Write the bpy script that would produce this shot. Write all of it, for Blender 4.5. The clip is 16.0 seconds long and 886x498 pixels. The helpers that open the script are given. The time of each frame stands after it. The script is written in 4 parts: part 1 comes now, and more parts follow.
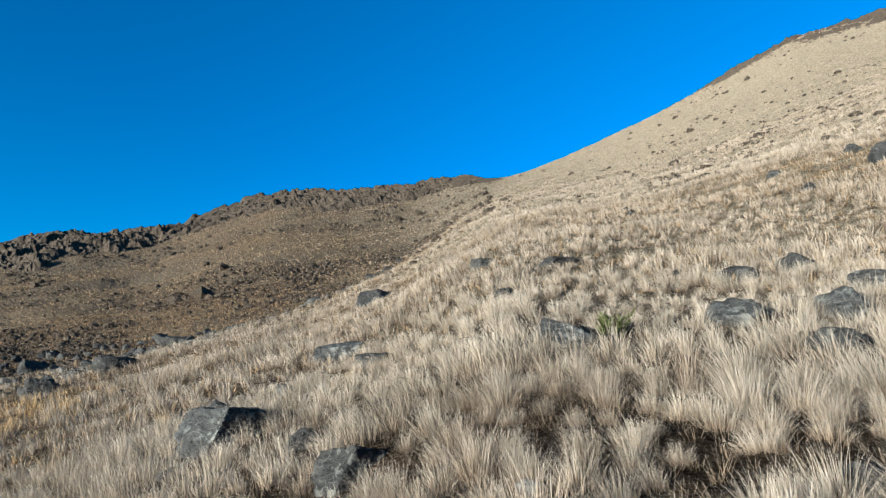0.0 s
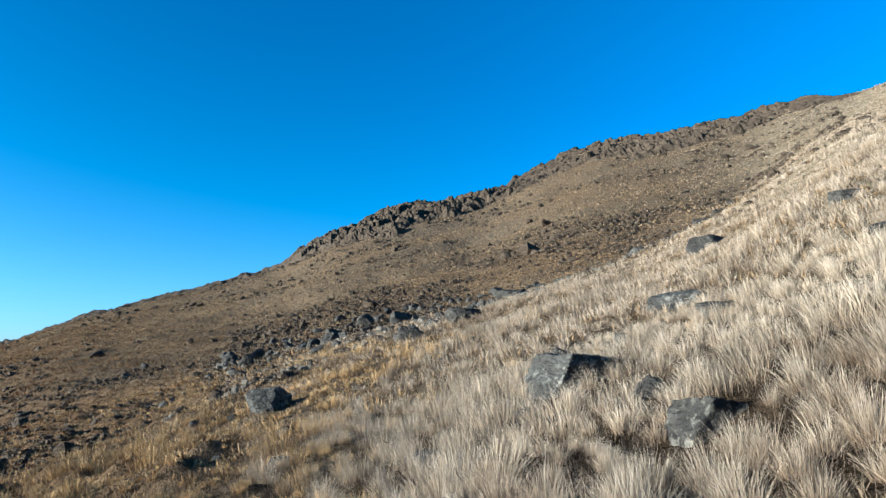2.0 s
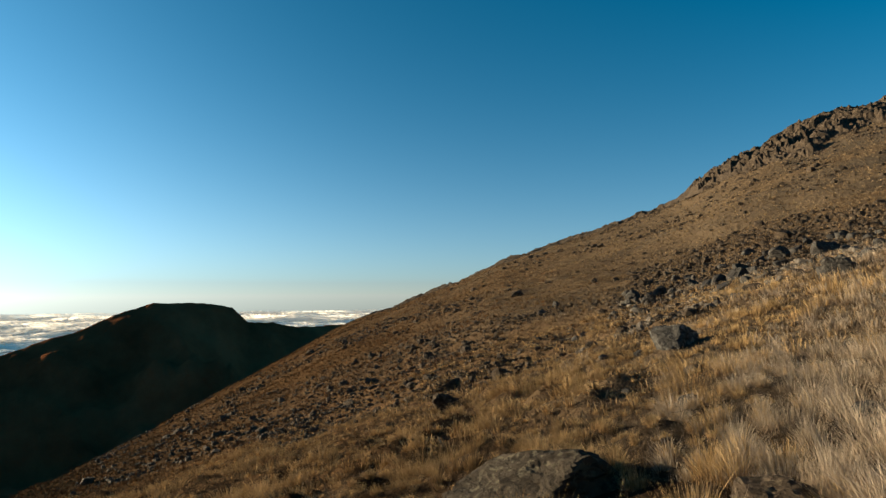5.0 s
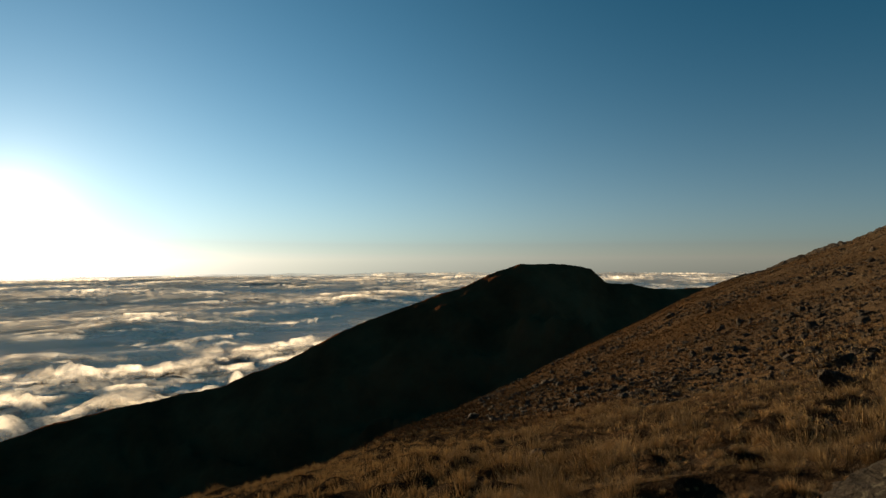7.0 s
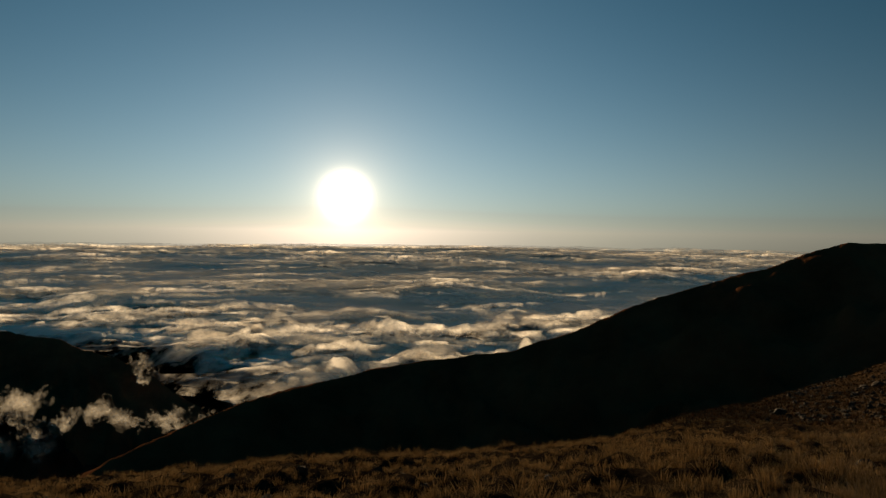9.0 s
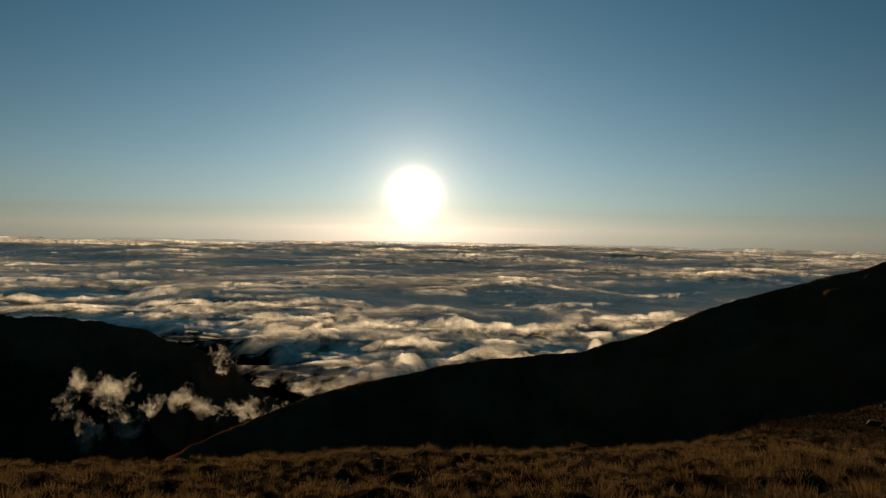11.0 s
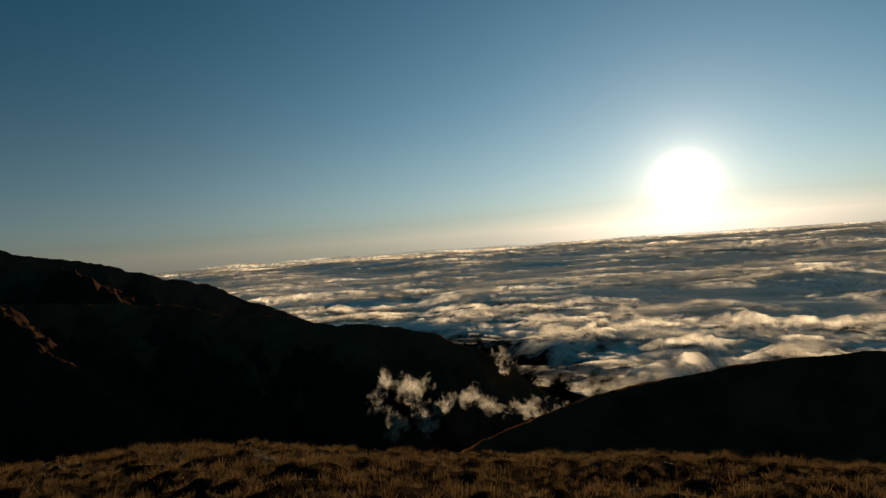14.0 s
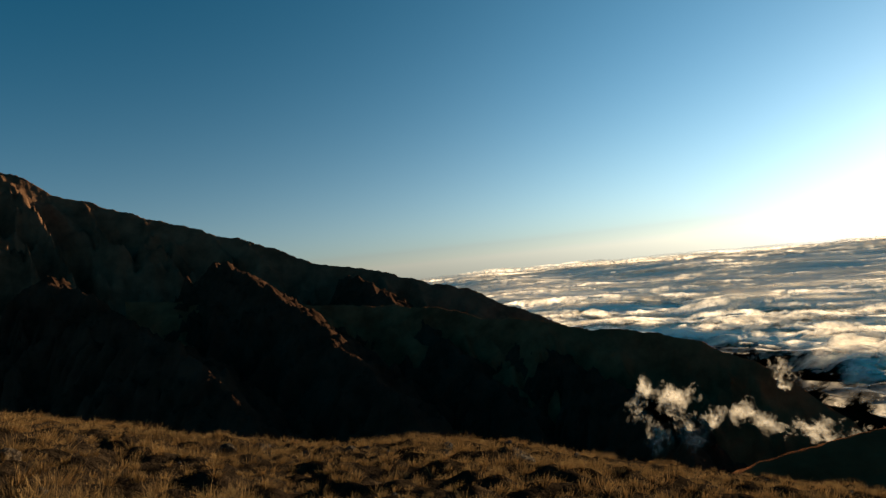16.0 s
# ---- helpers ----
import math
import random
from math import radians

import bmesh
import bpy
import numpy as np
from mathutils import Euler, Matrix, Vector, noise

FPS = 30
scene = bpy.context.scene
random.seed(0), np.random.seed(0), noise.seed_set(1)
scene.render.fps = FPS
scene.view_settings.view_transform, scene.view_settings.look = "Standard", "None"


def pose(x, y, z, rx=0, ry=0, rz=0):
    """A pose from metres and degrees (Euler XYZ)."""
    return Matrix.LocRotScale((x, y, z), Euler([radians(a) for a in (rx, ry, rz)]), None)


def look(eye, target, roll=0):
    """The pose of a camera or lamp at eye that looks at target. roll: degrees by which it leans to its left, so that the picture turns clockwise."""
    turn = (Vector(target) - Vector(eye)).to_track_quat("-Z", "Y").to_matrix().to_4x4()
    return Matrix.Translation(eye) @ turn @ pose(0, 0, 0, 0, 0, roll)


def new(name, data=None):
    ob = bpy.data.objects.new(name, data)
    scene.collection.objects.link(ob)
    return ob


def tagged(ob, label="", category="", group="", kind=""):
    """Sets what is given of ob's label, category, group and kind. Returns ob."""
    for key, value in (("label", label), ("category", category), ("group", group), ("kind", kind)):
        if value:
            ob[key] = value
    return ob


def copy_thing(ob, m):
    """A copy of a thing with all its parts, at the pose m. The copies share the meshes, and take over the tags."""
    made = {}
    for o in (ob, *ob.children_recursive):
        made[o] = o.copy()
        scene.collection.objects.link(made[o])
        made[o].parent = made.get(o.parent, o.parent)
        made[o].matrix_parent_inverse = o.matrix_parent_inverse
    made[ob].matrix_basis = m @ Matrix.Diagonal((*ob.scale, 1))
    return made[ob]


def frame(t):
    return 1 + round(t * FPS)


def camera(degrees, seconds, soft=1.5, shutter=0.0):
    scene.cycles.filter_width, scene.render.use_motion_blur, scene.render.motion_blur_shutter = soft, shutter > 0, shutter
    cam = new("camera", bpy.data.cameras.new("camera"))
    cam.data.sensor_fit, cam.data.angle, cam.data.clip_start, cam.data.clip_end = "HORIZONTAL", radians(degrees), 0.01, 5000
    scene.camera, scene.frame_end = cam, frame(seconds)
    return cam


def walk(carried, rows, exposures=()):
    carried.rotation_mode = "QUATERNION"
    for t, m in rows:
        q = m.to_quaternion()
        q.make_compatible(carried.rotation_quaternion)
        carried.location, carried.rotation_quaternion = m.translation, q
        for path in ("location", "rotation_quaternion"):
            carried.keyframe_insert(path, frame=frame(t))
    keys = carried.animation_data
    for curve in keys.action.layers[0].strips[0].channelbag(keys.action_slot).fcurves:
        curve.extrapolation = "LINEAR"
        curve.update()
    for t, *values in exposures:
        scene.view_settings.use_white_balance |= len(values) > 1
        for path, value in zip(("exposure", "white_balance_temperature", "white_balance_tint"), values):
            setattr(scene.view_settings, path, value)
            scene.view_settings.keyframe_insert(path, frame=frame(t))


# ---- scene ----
# The eye is the origin of the plan: bearings in degrees, left of the first view's heading.
cam = camera(69.9, 16.0, soft=1.4)
EYE = 1.6
# seconds, x, y, z from the first eye, yaw, pitch, roll
ROWS = [
    (0.0, 0.000, 0.000, 0.000, -0.00, 13.70, 1.47),
    (0.5, -0.050, -0.010, -0.005, 5.87, 12.31, 1.16),
    (1.0, -0.100, -0.020, -0.010, 13.73, 11.13, 0.49),
    (1.5, -0.120, -0.010, -0.015, 22.14, 10.82, 0.43),
    (2.0, -0.140, 0.000, -0.020, 28.46, 9.67, -0.24),
    (2.5, -0.165, 0.029, -0.022, 35.12, 8.48, 0.08),
    (3.0, -0.190, 0.058, -0.024, 41.06, 6.56, -0.07),
    (3.2, -0.200, 0.070, -0.025, 44.03, 6.34, -0.18),
    (5.3, -0.200, 0.110, -0.030, 67.63, 2.94, 0.44),
    (5.5, -0.200, 0.109, -0.031, 70.92, 2.07, 0.37),
    (6.0, -0.200, 0.108, -0.032, 79.48, 1.93, -0.86),
    (6.5, -0.200, 0.106, -0.034, 87.66, 1.38, 0.14),
    (7.0, -0.200, 0.105, -0.035, 94.88, 0.91, 0.37),
    (7.5, -0.200, 0.103, -0.037, 103.65, 0.04, 0.07),
    (8.0, -0.200, 0.102, -0.038, 110.40, -0.69, -0.16),
    (8.5, -0.200, 0.100, -0.040, 114.77, -1.64, 0.46),
    (9.0, -0.143, 0.064, -0.044, 120.52, -1.58, -0.69),
    (9.2, -0.120, 0.050, -0.045, 122.88, -1.62, -0.96),
    (11.3, 0.000, -0.080, -0.070, 127.55, -2.28, -0.30),
    (11.5, 0.002, -0.080, -0.070, 128.59, -2.62, 0.36),
    (12.0, 0.007, -0.080, -0.069, 133.75, -1.59, -0.10),
    (12.5, 0.013, -0.080, -0.067, 139.54, -1.89, 0.39),
    (13.0, 0.018, -0.080, -0.066, 143.34, -1.58, 2.01),
    (13.5, 0.023, -0.080, -0.065, 147.99, -1.32, 3.03),
    (14.0, 0.029, -0.080, -0.064, 150.42, -1.15, 4.27),
    (14.5, 0.034, -0.080, -0.063, 156.43, -0.08, 4.08),
    (15.0, 0.039, -0.080, -0.062, 161.15, 0.32, 3.53),
    (15.5, 0.045, -0.080, -0.061, 167.21, 0.69, 4.17),
    (16.0, 0.050, -0.080, -0.060, 173.05, 1.19, 5.70),
]
EXPOSURES = [(0.0, 2.08, 4300, 0), (0.7, 2.22, 4300, 0), (1.5, 2.42, 4300, 0), (2.5, 2.3, 4400, 0), (3.2, 2.1, 4700, 2), (5.3, 1.68, 6100, 4), (7.0, 0.8, 6700, 8), (9.0, -0.07, 7250, 10), (14.0, 0.16, 7150, 10), (15.4, 0.74, 6850, 9), (16.0, 1.2, 6750, 9)]
walk(cam, [(t, pose(x, y, EYE + z, 90 + pitch, roll, yaw)) for t, x, y, z, yaw, pitch, roll in ROWS], EXPOSURES)

# ---- light: a low morning sun over the sea of clouds ----
SUN_AZ, SUN_EL = 129.3, 4.4


def toward(az, el=0.0):
    a, e = radians(az), radians(el)
    return Vector((-math.sin(a) * math.cos(e), math.cos(a) * math.cos(e), math.sin(e)))


sun = new("sun", bpy.data.lights.new("sun", "SUN"))
sun.data.energy, sun.data.angle, sun.data.color = 5.0, radians(0.6), (1.0, 0.75, 0.47)
sun.matrix_world = look((0, 0, 60), Vector((0, 0, 60)) - toward(SUN_AZ, SUN_EL))

world = bpy.data.worlds.new("sky")
scene.world = world
world.use_nodes = True
wt = world.node_tree
wt.nodes.clear()


def wnode(kind, **values):
    n = wt.nodes.new(kind)
    for k, v in values.items():
        n.inputs[k].default_value = v
    return n


def wmath(op, a, b=0.0):
    n = wt.nodes.new("ShaderNodeMath")
    n.operation = op
    for i, v in enumerate((a, b)):
        if isinstance(v, (int, float)):
            n.inputs[i].default_value = v
        else:
            wt.links.new(v, n.inputs[i])
    return n.outputs[0]


sky = wt.nodes.new("ShaderNodeTexSky")
sky.sky_type, sky.sun_disc = "NISHITA", False
sky.sun_elevation, sky.sun_rotation = radians(SUN_EL), radians(-SUN_AZ)
sky.altitude, sky.air_density, sky.dust_density, sky.ozone_density = 3500, 1.0, 0.8, 3.5
hsv = wt.nodes.new("ShaderNodeHueSaturation")
wt.links.new(sky.outputs[0], hsv.inputs["Color"])
back = wnode("ShaderNodeBackground")
wt.links.new(hsv.outputs[0], back.inputs["Color"])
# the bright sun and its aureole in the sky
way = wt.nodes.new("ShaderNodeTexCoord")
# paler towards the horizon, deeper blue overhead
part = wt.nodes.new("ShaderNodeSeparateXYZ")
wt.links.new(way.outputs["Generated"], part.inputs[0])
deep = wmath("SUBTRACT", 1.0, wmath("POWER", math.e, wmath("MULTIPLY", wmath("MAXIMUM", part.outputs["Z"], 0.0), -5.0)))
hsv.inputs["Hue"].default_value = 0.472
dot = wt.nodes.new("ShaderNodeVectorMath")
dot.operation = "DOT_PRODUCT"
wt.links.new(way.outputs["Generated"], dot.inputs[0])
dot.inputs[1].default_value = toward(SUN_AZ, 3.0)
off = wmath("MULTIPLY", wmath("ARCCOSINE", wmath("MINIMUM", dot.outputs["Value"], 1.0)), 180 / math.pi)
# the clear sky is dimmest well away from the sun, and a little brighter again opposite it
away = wt.nodes.new("ShaderNodeValToRGB")
away.color_ramp.interpolation = "B_SPLINE"
for stop, (place, value) in enumerate([(0.0, 1.0), (0.1, 0.92), (0.25, 0.52), (0.42, 0.49), (0.66, 0.72), (0.9, 0.74)]):
    mark = away.color_ramp.elements[stop] if stop < 2 else away.color_ramp.elements.new(place)
    mark.position, mark.color = place, (value, value, value, 1)
wt.links.new(wmath("DIVIDE", off, 180.0), away.inputs["Fac"])
# and its blue is purest on the side away from the sun
pure = wmath("ADD", 0.86, wmath("MULTIPLY", 0.14, wmath("MINIMUM", 1.0, wmath("MAXIMUM", 0.0, wmath("DIVIDE", wmath("SUBTRACT", off, 40.0), 90.0)))))
wt.links.new(wmath("MULTIPLY", pure, wmath("ADD", wmath("MULTIPLY", deep, 0.66), 0.6)), hsv.inputs["Saturation"])
wt.links.new(wmath("MULTIPLY", away.outputs["Color"], 0.098), back.inputs["Strength"])
core = wmath("MULTIPLY", wmath("POWER", math.e, wmath("MULTIPLY", wmath("POWER", wmath("DIVIDE", off, 1.3), 2.0), -1.0)), 10.0)
halo = wmath("MULTIPLY", wmath("POWER", math.e, wmath("DIVIDE", off, -1.9)), 1.35)
wide = wmath("MULTIPLY", wmath("POWER", math.e, wmath("DIVIDE", off, -12.0)), 0.15)
glow = wnode("ShaderNodeBackground", Color=(1.0, 0.83, 0.62, 1))
wt.links.new(wmath("ADD", wmath("ADD", core, halo), wide), glow.inputs["Strength"])
both = wt.nodes.new("ShaderNodeAddShader")
wt.links.new(back.outputs[0], both.inputs[0])
wt.links.new(glow.outputs[0], both.inputs[1])
# a thin rosy haze along the horizon
rose = wnode("ShaderNodeBackground", Color=(1.0, 0.69, 0.46, 1))
wt.links.new(wmath("MULTIPLY", wmath("POWER", math.e, wmath("MULTIPLY", wmath("ABSOLUTE", part.outputs["Z"]), -20.0)), 0.032), rose.inputs["Strength"])
hazy = wt.nodes.new("ShaderNodeAddShader")
wt.links.new(both.outputs[0], hazy.inputs[0])
wt.links.new(rose.outputs[0], hazy.inputs[1])
wout = wt.nodes.new("ShaderNodeOutputWorld")
wt.links.new(hazy.outputs[0], wout.inputs["Surface"])


# ---- materials ----
class Mat:
    """A node material under construction."""

    def __init__(self, name, rough=0.9, gloss=0.0):
        self.m = bpy.data.materials.new(name)
        self.m.use_nodes = True
        self.t = self.m.node_tree
        self.b = self.t.nodes["Principled BSDF"]
        self.b.inputs["Roughness"].default_value = rough
        self.b.inputs["Specular IOR Level"].default_value = gloss
        self.geo = self.t.nodes.new("ShaderNodeNewGeometry")

    def put(self, value, socket):
        if isinstance(value, (int, float, tuple)):
            socket.default_value = value
        else:
            self.t.links.new(value, socket)

    def noise(self, scale, detail=5, rough=0.55, stretch=(1, 1, 1), dist=0.0):
        mp = self.t.nodes.new("ShaderNodeMapping")
        mp.inputs["Scale"].default_value = stretch
        self.t.links.new(self.geo.outputs["Position"], mp.inputs["Vector"])
        n = self.t.nodes.new("ShaderNodeTexNoise")
        n.inputs["Scale"].default_value, n.inputs["Detail"].default_value = scale, detail
        n.inputs["Roughness"].default_value, n.inputs["Distortion"].default_value = rough, dist
        self.t.links.new(mp.outputs[0], n.inputs["Vector"])
        return n.outputs["Fac"]

    def voronoi(self, scale, feature="F1"):
        n = self.t.nodes.new("ShaderNodeTexVoronoi")
        n.feature = feature
        n.inputs["Scale"].default_value = scale
        self.t.links.new(self.geo.outputs["Position"], n.inputs["Vector"])
        return n.outputs["Distance"]

    def ramp(self, fac, *stops):
        r = self.t.nodes.new("ShaderNodeValToRGB")
        els = r.color_ramp.elements
        while len(els) < len(stops):
            els.new(0.5)
        for e, (p, c) in zip(els, stops):
            e.position = p
            e.color = (*c, 1) if isinstance(c, tuple) else (c, c, c, 1)
        self.put(fac, r.inputs["Fac"])
        return r.outputs["Color"]

    def mix(self, fac, a, b, mode="MIX"):
        n = self.t.nodes.new("ShaderNodeMix")
        n.data_type, n.blend_type = "RGBA", mode
        self.put(fac, n.inputs["Factor"])
        for v, s in ((a, n.inputs[6]), (b, n.inputs[7])):
            self.put((*v, 1) if isinstance(v, tuple) and len(v) == 3 else v, s)
        return n.outputs[2]

    def math(self, op, a, b=0.0):
        n = self.t.nodes.new("ShaderNodeMath")
        n.operation = op
        self.put(a, n.inputs[0])
        self.put(b, n.inputs[1])
        return n.outputs[0]

    def color(self, c):
        self.put(c, self.b.inputs["Base Color"])
        return self

    def bump(self, height, strength=0.5, dist=0.05):
        n = self.t.nodes.new("ShaderNodeBump")
        n.inputs["Strength"].default_value, n.inputs["Distance"].default_value = strength, dist
        self.put(height, n.inputs["Height"])
        self.t.links.new(n.outputs[0], self.b.inputs["Normal"])
        return self

    def translucent(self, c, amount):
        tr = self.t.nodes.new("ShaderNodeBsdfTranslucent")
        self.put(c, tr.inputs["Color"])
        mx = self.t.nodes.new("ShaderNodeMixShader")
        mx.inputs[0].default_value = amount
        self.t.links.new(self.b.outputs[0], mx.inputs[1])
        self.t.links.new(tr.outputs[0], mx.inputs[2])
        self.t.links.new(mx.outputs[0], self.t.nodes["Material Output"].inputs["Surface"])
        return self


def make_ground():
    """Soil between the tussocks, its colour deepened for the shade there; higher up, where the grass is short, straw
    and rusty grass cover it.
    """
    s = Mat("slope_ground", 0.95)
    shaded_soil = s.ramp(s.noise(3.0, 8, 0.65), (0.3, (0.01, 0.007, 0.005)), (0.55, (0.024, 0.017, 0.011)), (0.8, (0.06, 0.042, 0.026)))
    fine = s.ramp(s.noise(2.0, 8, 0.65), (0.3, (0.07, 0.052, 0.033)), (0.52, (0.145, 0.107, 0.065)), (0.75, (0.25, 0.188, 0.118)))
    rust = s.ramp(s.noise(0.035, 5, 0.6), (0.38, (0.14, 0.11, 0.078)), (0.62, (0.185, 0.125, 0.071)))
    straw = s.ramp(s.noise(1.6, 8, 0.65), (0.3, (0.125, 0.097, 0.06)), (0.52, (0.235, 0.185, 0.12)), (0.75, (0.34, 0.275, 0.19)))
    cover, pale = s.t.nodes.new("ShaderNodeAttribute"), s.t.nodes.new("ShaderNodeAttribute")
    cover.attribute_name, pale.attribute_name = "cover", "straw"
    stony = s.t.nodes.new("ShaderNodeAttribute")
    stony.attribute_name = "stony"
    scree = s.ramp(s.noise(0.9, 9, 0.75), (0.36, (0.03, 0.023, 0.017)), (0.5, (0.085, 0.062, 0.042)), (0.66, (0.17, 0.122, 0.08)))
    red = s.t.nodes.new("ShaderNodeAttribute")
    red.attribute_name = "russet"
    russet = s.ramp(s.noise(1.4, 8, 0.65), (0.34, (0.035, 0.02, 0.009)), (0.52, (0.09, 0.05, 0.022)), (0.75, (0.16, 0.092, 0.042)))
    tawny = s.mix(red.outputs["Fac"], s.mix(0.6, fine, rust), russet)
    grassy = s.mix(pale.outputs["Fac"], tawny, straw)
    s.color(s.mix(cover.outputs["Fac"], shaded_soil, s.mix(stony.outputs["Fac"], grassy, scree)))
    relief = s.math("ADD", s.noise(2.2, 9, 0.7), s.math("MULTIPLY", s.noise(0.55, 6, 0.65), 2.5))
    return s.bump(relief, 0.9, 0.3).m


def make_rock(name, dark, light, lichen):
    """Weathered rock: mottled, cracked, with scattered lichen."""
    s = Mat(name, 0.88, 0.05)
    a = s.ramp(s.noise(2.2, 10, 0.7), (0.32, dark), (0.7, light))
    crack = s.ramp(s.noise(3.5, 6, 0.6, (1, 1, 2.2), 1.5), (0.36, 0.45), (0.46, 1.0))
    a = s.mix(1.0, a, crack, "MULTIPLY")
    spots = s.math("MULTIPLY", s.ramp(s.noise(14.0, 5, 0.6), (0.52, 0.0), (0.6, 0.9)), s.ramp(s.noise(1.7, 3, 0.5), (0.45, 0.0), (0.6, 1.0)))
    s.color(s.mix(spots, a, lichen))
    return s.bump(s.math("ADD", s.noise(6.0, 10, 0.75), s.math("MULTIPLY", s.noise(3.5, 6, 0.6, (1, 1, 2.2), 1.5), 1.2)), 0.9, 0.09).m


def make_grass(name, pale, mid, dark, through_light=0.3):
    s = Mat(name, 0.7)
    rnd = s.geo.outputs["Random Per Island"]
    blade = s.ramp(rnd, (0.0, dark), (0.35, mid), (1.0, pale))
    patch = s.ramp(s.mix(0.5, s.noise(2.6, 3, 0.5), s.noise(0.5, 3, 0.5)), (0.34, 0.42), (0.64, 1.05))
    fibre = s.ramp(s.noise(45.0, 4, 0.7, (1, 1, 0.16), 0.6), (0.3, 0.75), (0.66, 1.25))
    # foot darkened for old dead sheaths and painted shade, clean straw at the tips
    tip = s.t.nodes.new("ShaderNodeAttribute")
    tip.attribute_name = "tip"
    sheath_shade = s.ramp(tip.outputs["Fac"], (0.0, (0.42, 0.36, 0.3)), (0.35, (0.68, 0.63, 0.57)), (0.8, (1.0, 1.0, 1.0)))
    tuft = s.t.nodes.new("ShaderNodeObjectInfo")
    tone = s.ramp(tuft.outputs["Random"], (0.0, (0.78, 0.74, 0.7)), (0.5, (0.93, 0.92, 0.9)), (1.0, (1.0, 1.0, 0.98)))
    c = s.mix(1.0, s.mix(1.0, blade, patch, "MULTIPLY"), fibre, "MULTIPLY")
    c = s.mix(1.0, s.mix(1.0, c, sheath_shade, "MULTIPLY"), tone, "MULTIPLY")
    s.color(c)
    return s.translucent(c, through_light).m


def make_hill(name, a, b):
    s = Mat(name, 0.95)
    c = s.ramp(s.noise(0.02, 8, 0.65), (0.35, a), (0.65, b))
    s.color(c)
    return s.bump(s.noise(0.12, 9, 0.7), 0.8, 3.0).m


def make_cloud(name, translucent=0.0, puff=0.012, most=1.0, tone=(0.95, 0.9, 0.82, 1)):
    """Cloud: light scatters deep inside it; its edges thin out by the mesh's own thickness value."""
    s = Mat(name, 1.0)
    s.b.inputs["Specular IOR Level"].default_value = 0.0
    s.color(tone)
    if translucent:
        s.translucent((0.97, 0.93, 0.86, 1), translucent)
    else:
        s.b.inputs["Subsurface Weight"].default_value = 1.0
        s.b.inputs["Subsurface Radius"].default_value = (1, 1, 1)
        s.b.inputs["Subsurface Scale"].default_value = 60.0
    clear = s.t.nodes.new("ShaderNodeBsdfTransparent")
    mx = s.t.nodes.new("ShaderNodeMixShader")
    fade = s.t.nodes.new("ShaderNodeAttribute")
    fade.attribute_name = "thickness"
    ragged = s.math("ADD", fade.outputs["Fac"], s.math("MULTIPLY", s.math("SUBTRACT", s.noise(puff, 8, 0.62), 0.5), 2.4))
    s.put(s.ramp(ragged, (0.3, 0.0), (0.9, most)), mx.inputs[0])
    out = s.t.nodes["Material Output"].inputs["Surface"]
    body = out.links[0].from_socket
    s.t.links.new(clear.outputs[0], mx.inputs[1])
    s.t.links.new(body, mx.inputs[2])
    s.t.links.new(mx.outputs[0], out)
    return s.m


GROUND = make_ground()
ROCK = make_rock("dark_rock", (0.022, 0.02, 0.019), (0.07, 0.064, 0.056), (0.13, 0.12, 0.1))
CRAG = make_rock("crag_rock", (0.05, 0.042, 0.034), (0.165, 0.142, 0.115), (0.24, 0.21, 0.165))
LEDGE = make_rock("ledge_rock", (0.022, 0.016, 0.011), (0.08, 0.06, 0.042), (0.13, 0.1, 0.066))
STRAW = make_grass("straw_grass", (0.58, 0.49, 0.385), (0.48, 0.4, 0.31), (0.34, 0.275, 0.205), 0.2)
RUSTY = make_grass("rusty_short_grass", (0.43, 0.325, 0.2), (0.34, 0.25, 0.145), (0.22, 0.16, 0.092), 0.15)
# TAN replaces STRAW by bearing: a warmer light balance put into the colour
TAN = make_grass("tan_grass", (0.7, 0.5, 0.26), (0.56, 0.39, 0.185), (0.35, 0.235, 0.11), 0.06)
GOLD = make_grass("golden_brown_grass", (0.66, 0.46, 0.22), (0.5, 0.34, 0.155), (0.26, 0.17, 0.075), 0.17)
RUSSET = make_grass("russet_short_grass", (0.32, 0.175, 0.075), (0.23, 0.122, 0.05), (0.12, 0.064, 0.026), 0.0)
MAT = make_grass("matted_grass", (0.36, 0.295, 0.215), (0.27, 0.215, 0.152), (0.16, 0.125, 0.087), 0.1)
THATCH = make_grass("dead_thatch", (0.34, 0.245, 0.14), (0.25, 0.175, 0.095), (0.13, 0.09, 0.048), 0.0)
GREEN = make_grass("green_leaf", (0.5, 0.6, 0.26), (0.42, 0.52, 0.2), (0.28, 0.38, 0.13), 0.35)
HILL = make_hill("hill_ground", (0.09, 0.036, 0.0155), (0.185, 0.077, 0.034))
# nearly the same tone as the hill, a touch less red
SPUR = make_hill("spur_ground", (0.086, 0.036, 0.0165), (0.18, 0.077, 0.036))
RANGE = make_hill("mountain_ground", (0.065, 0.036, 0.021), (0.14, 0.078, 0.046))
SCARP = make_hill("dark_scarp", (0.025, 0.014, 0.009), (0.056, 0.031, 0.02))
CLOUD = make_cloud("cloud_tops", tone=(0.98, 0.83, 0.66, 1))


# ---- noise on arrays ----
def lattice(ix, iy, seed):
    h = (ix * 374761393 + iy * 668265263 + seed * 974634777) & 0xFFFFFFFF
    h = ((h ^ (h >> 13)) * 1274126177) & 0xFFFFFFFF
    return ((h ^ (h >> 16)) & 0xFFFF) / 65535.0


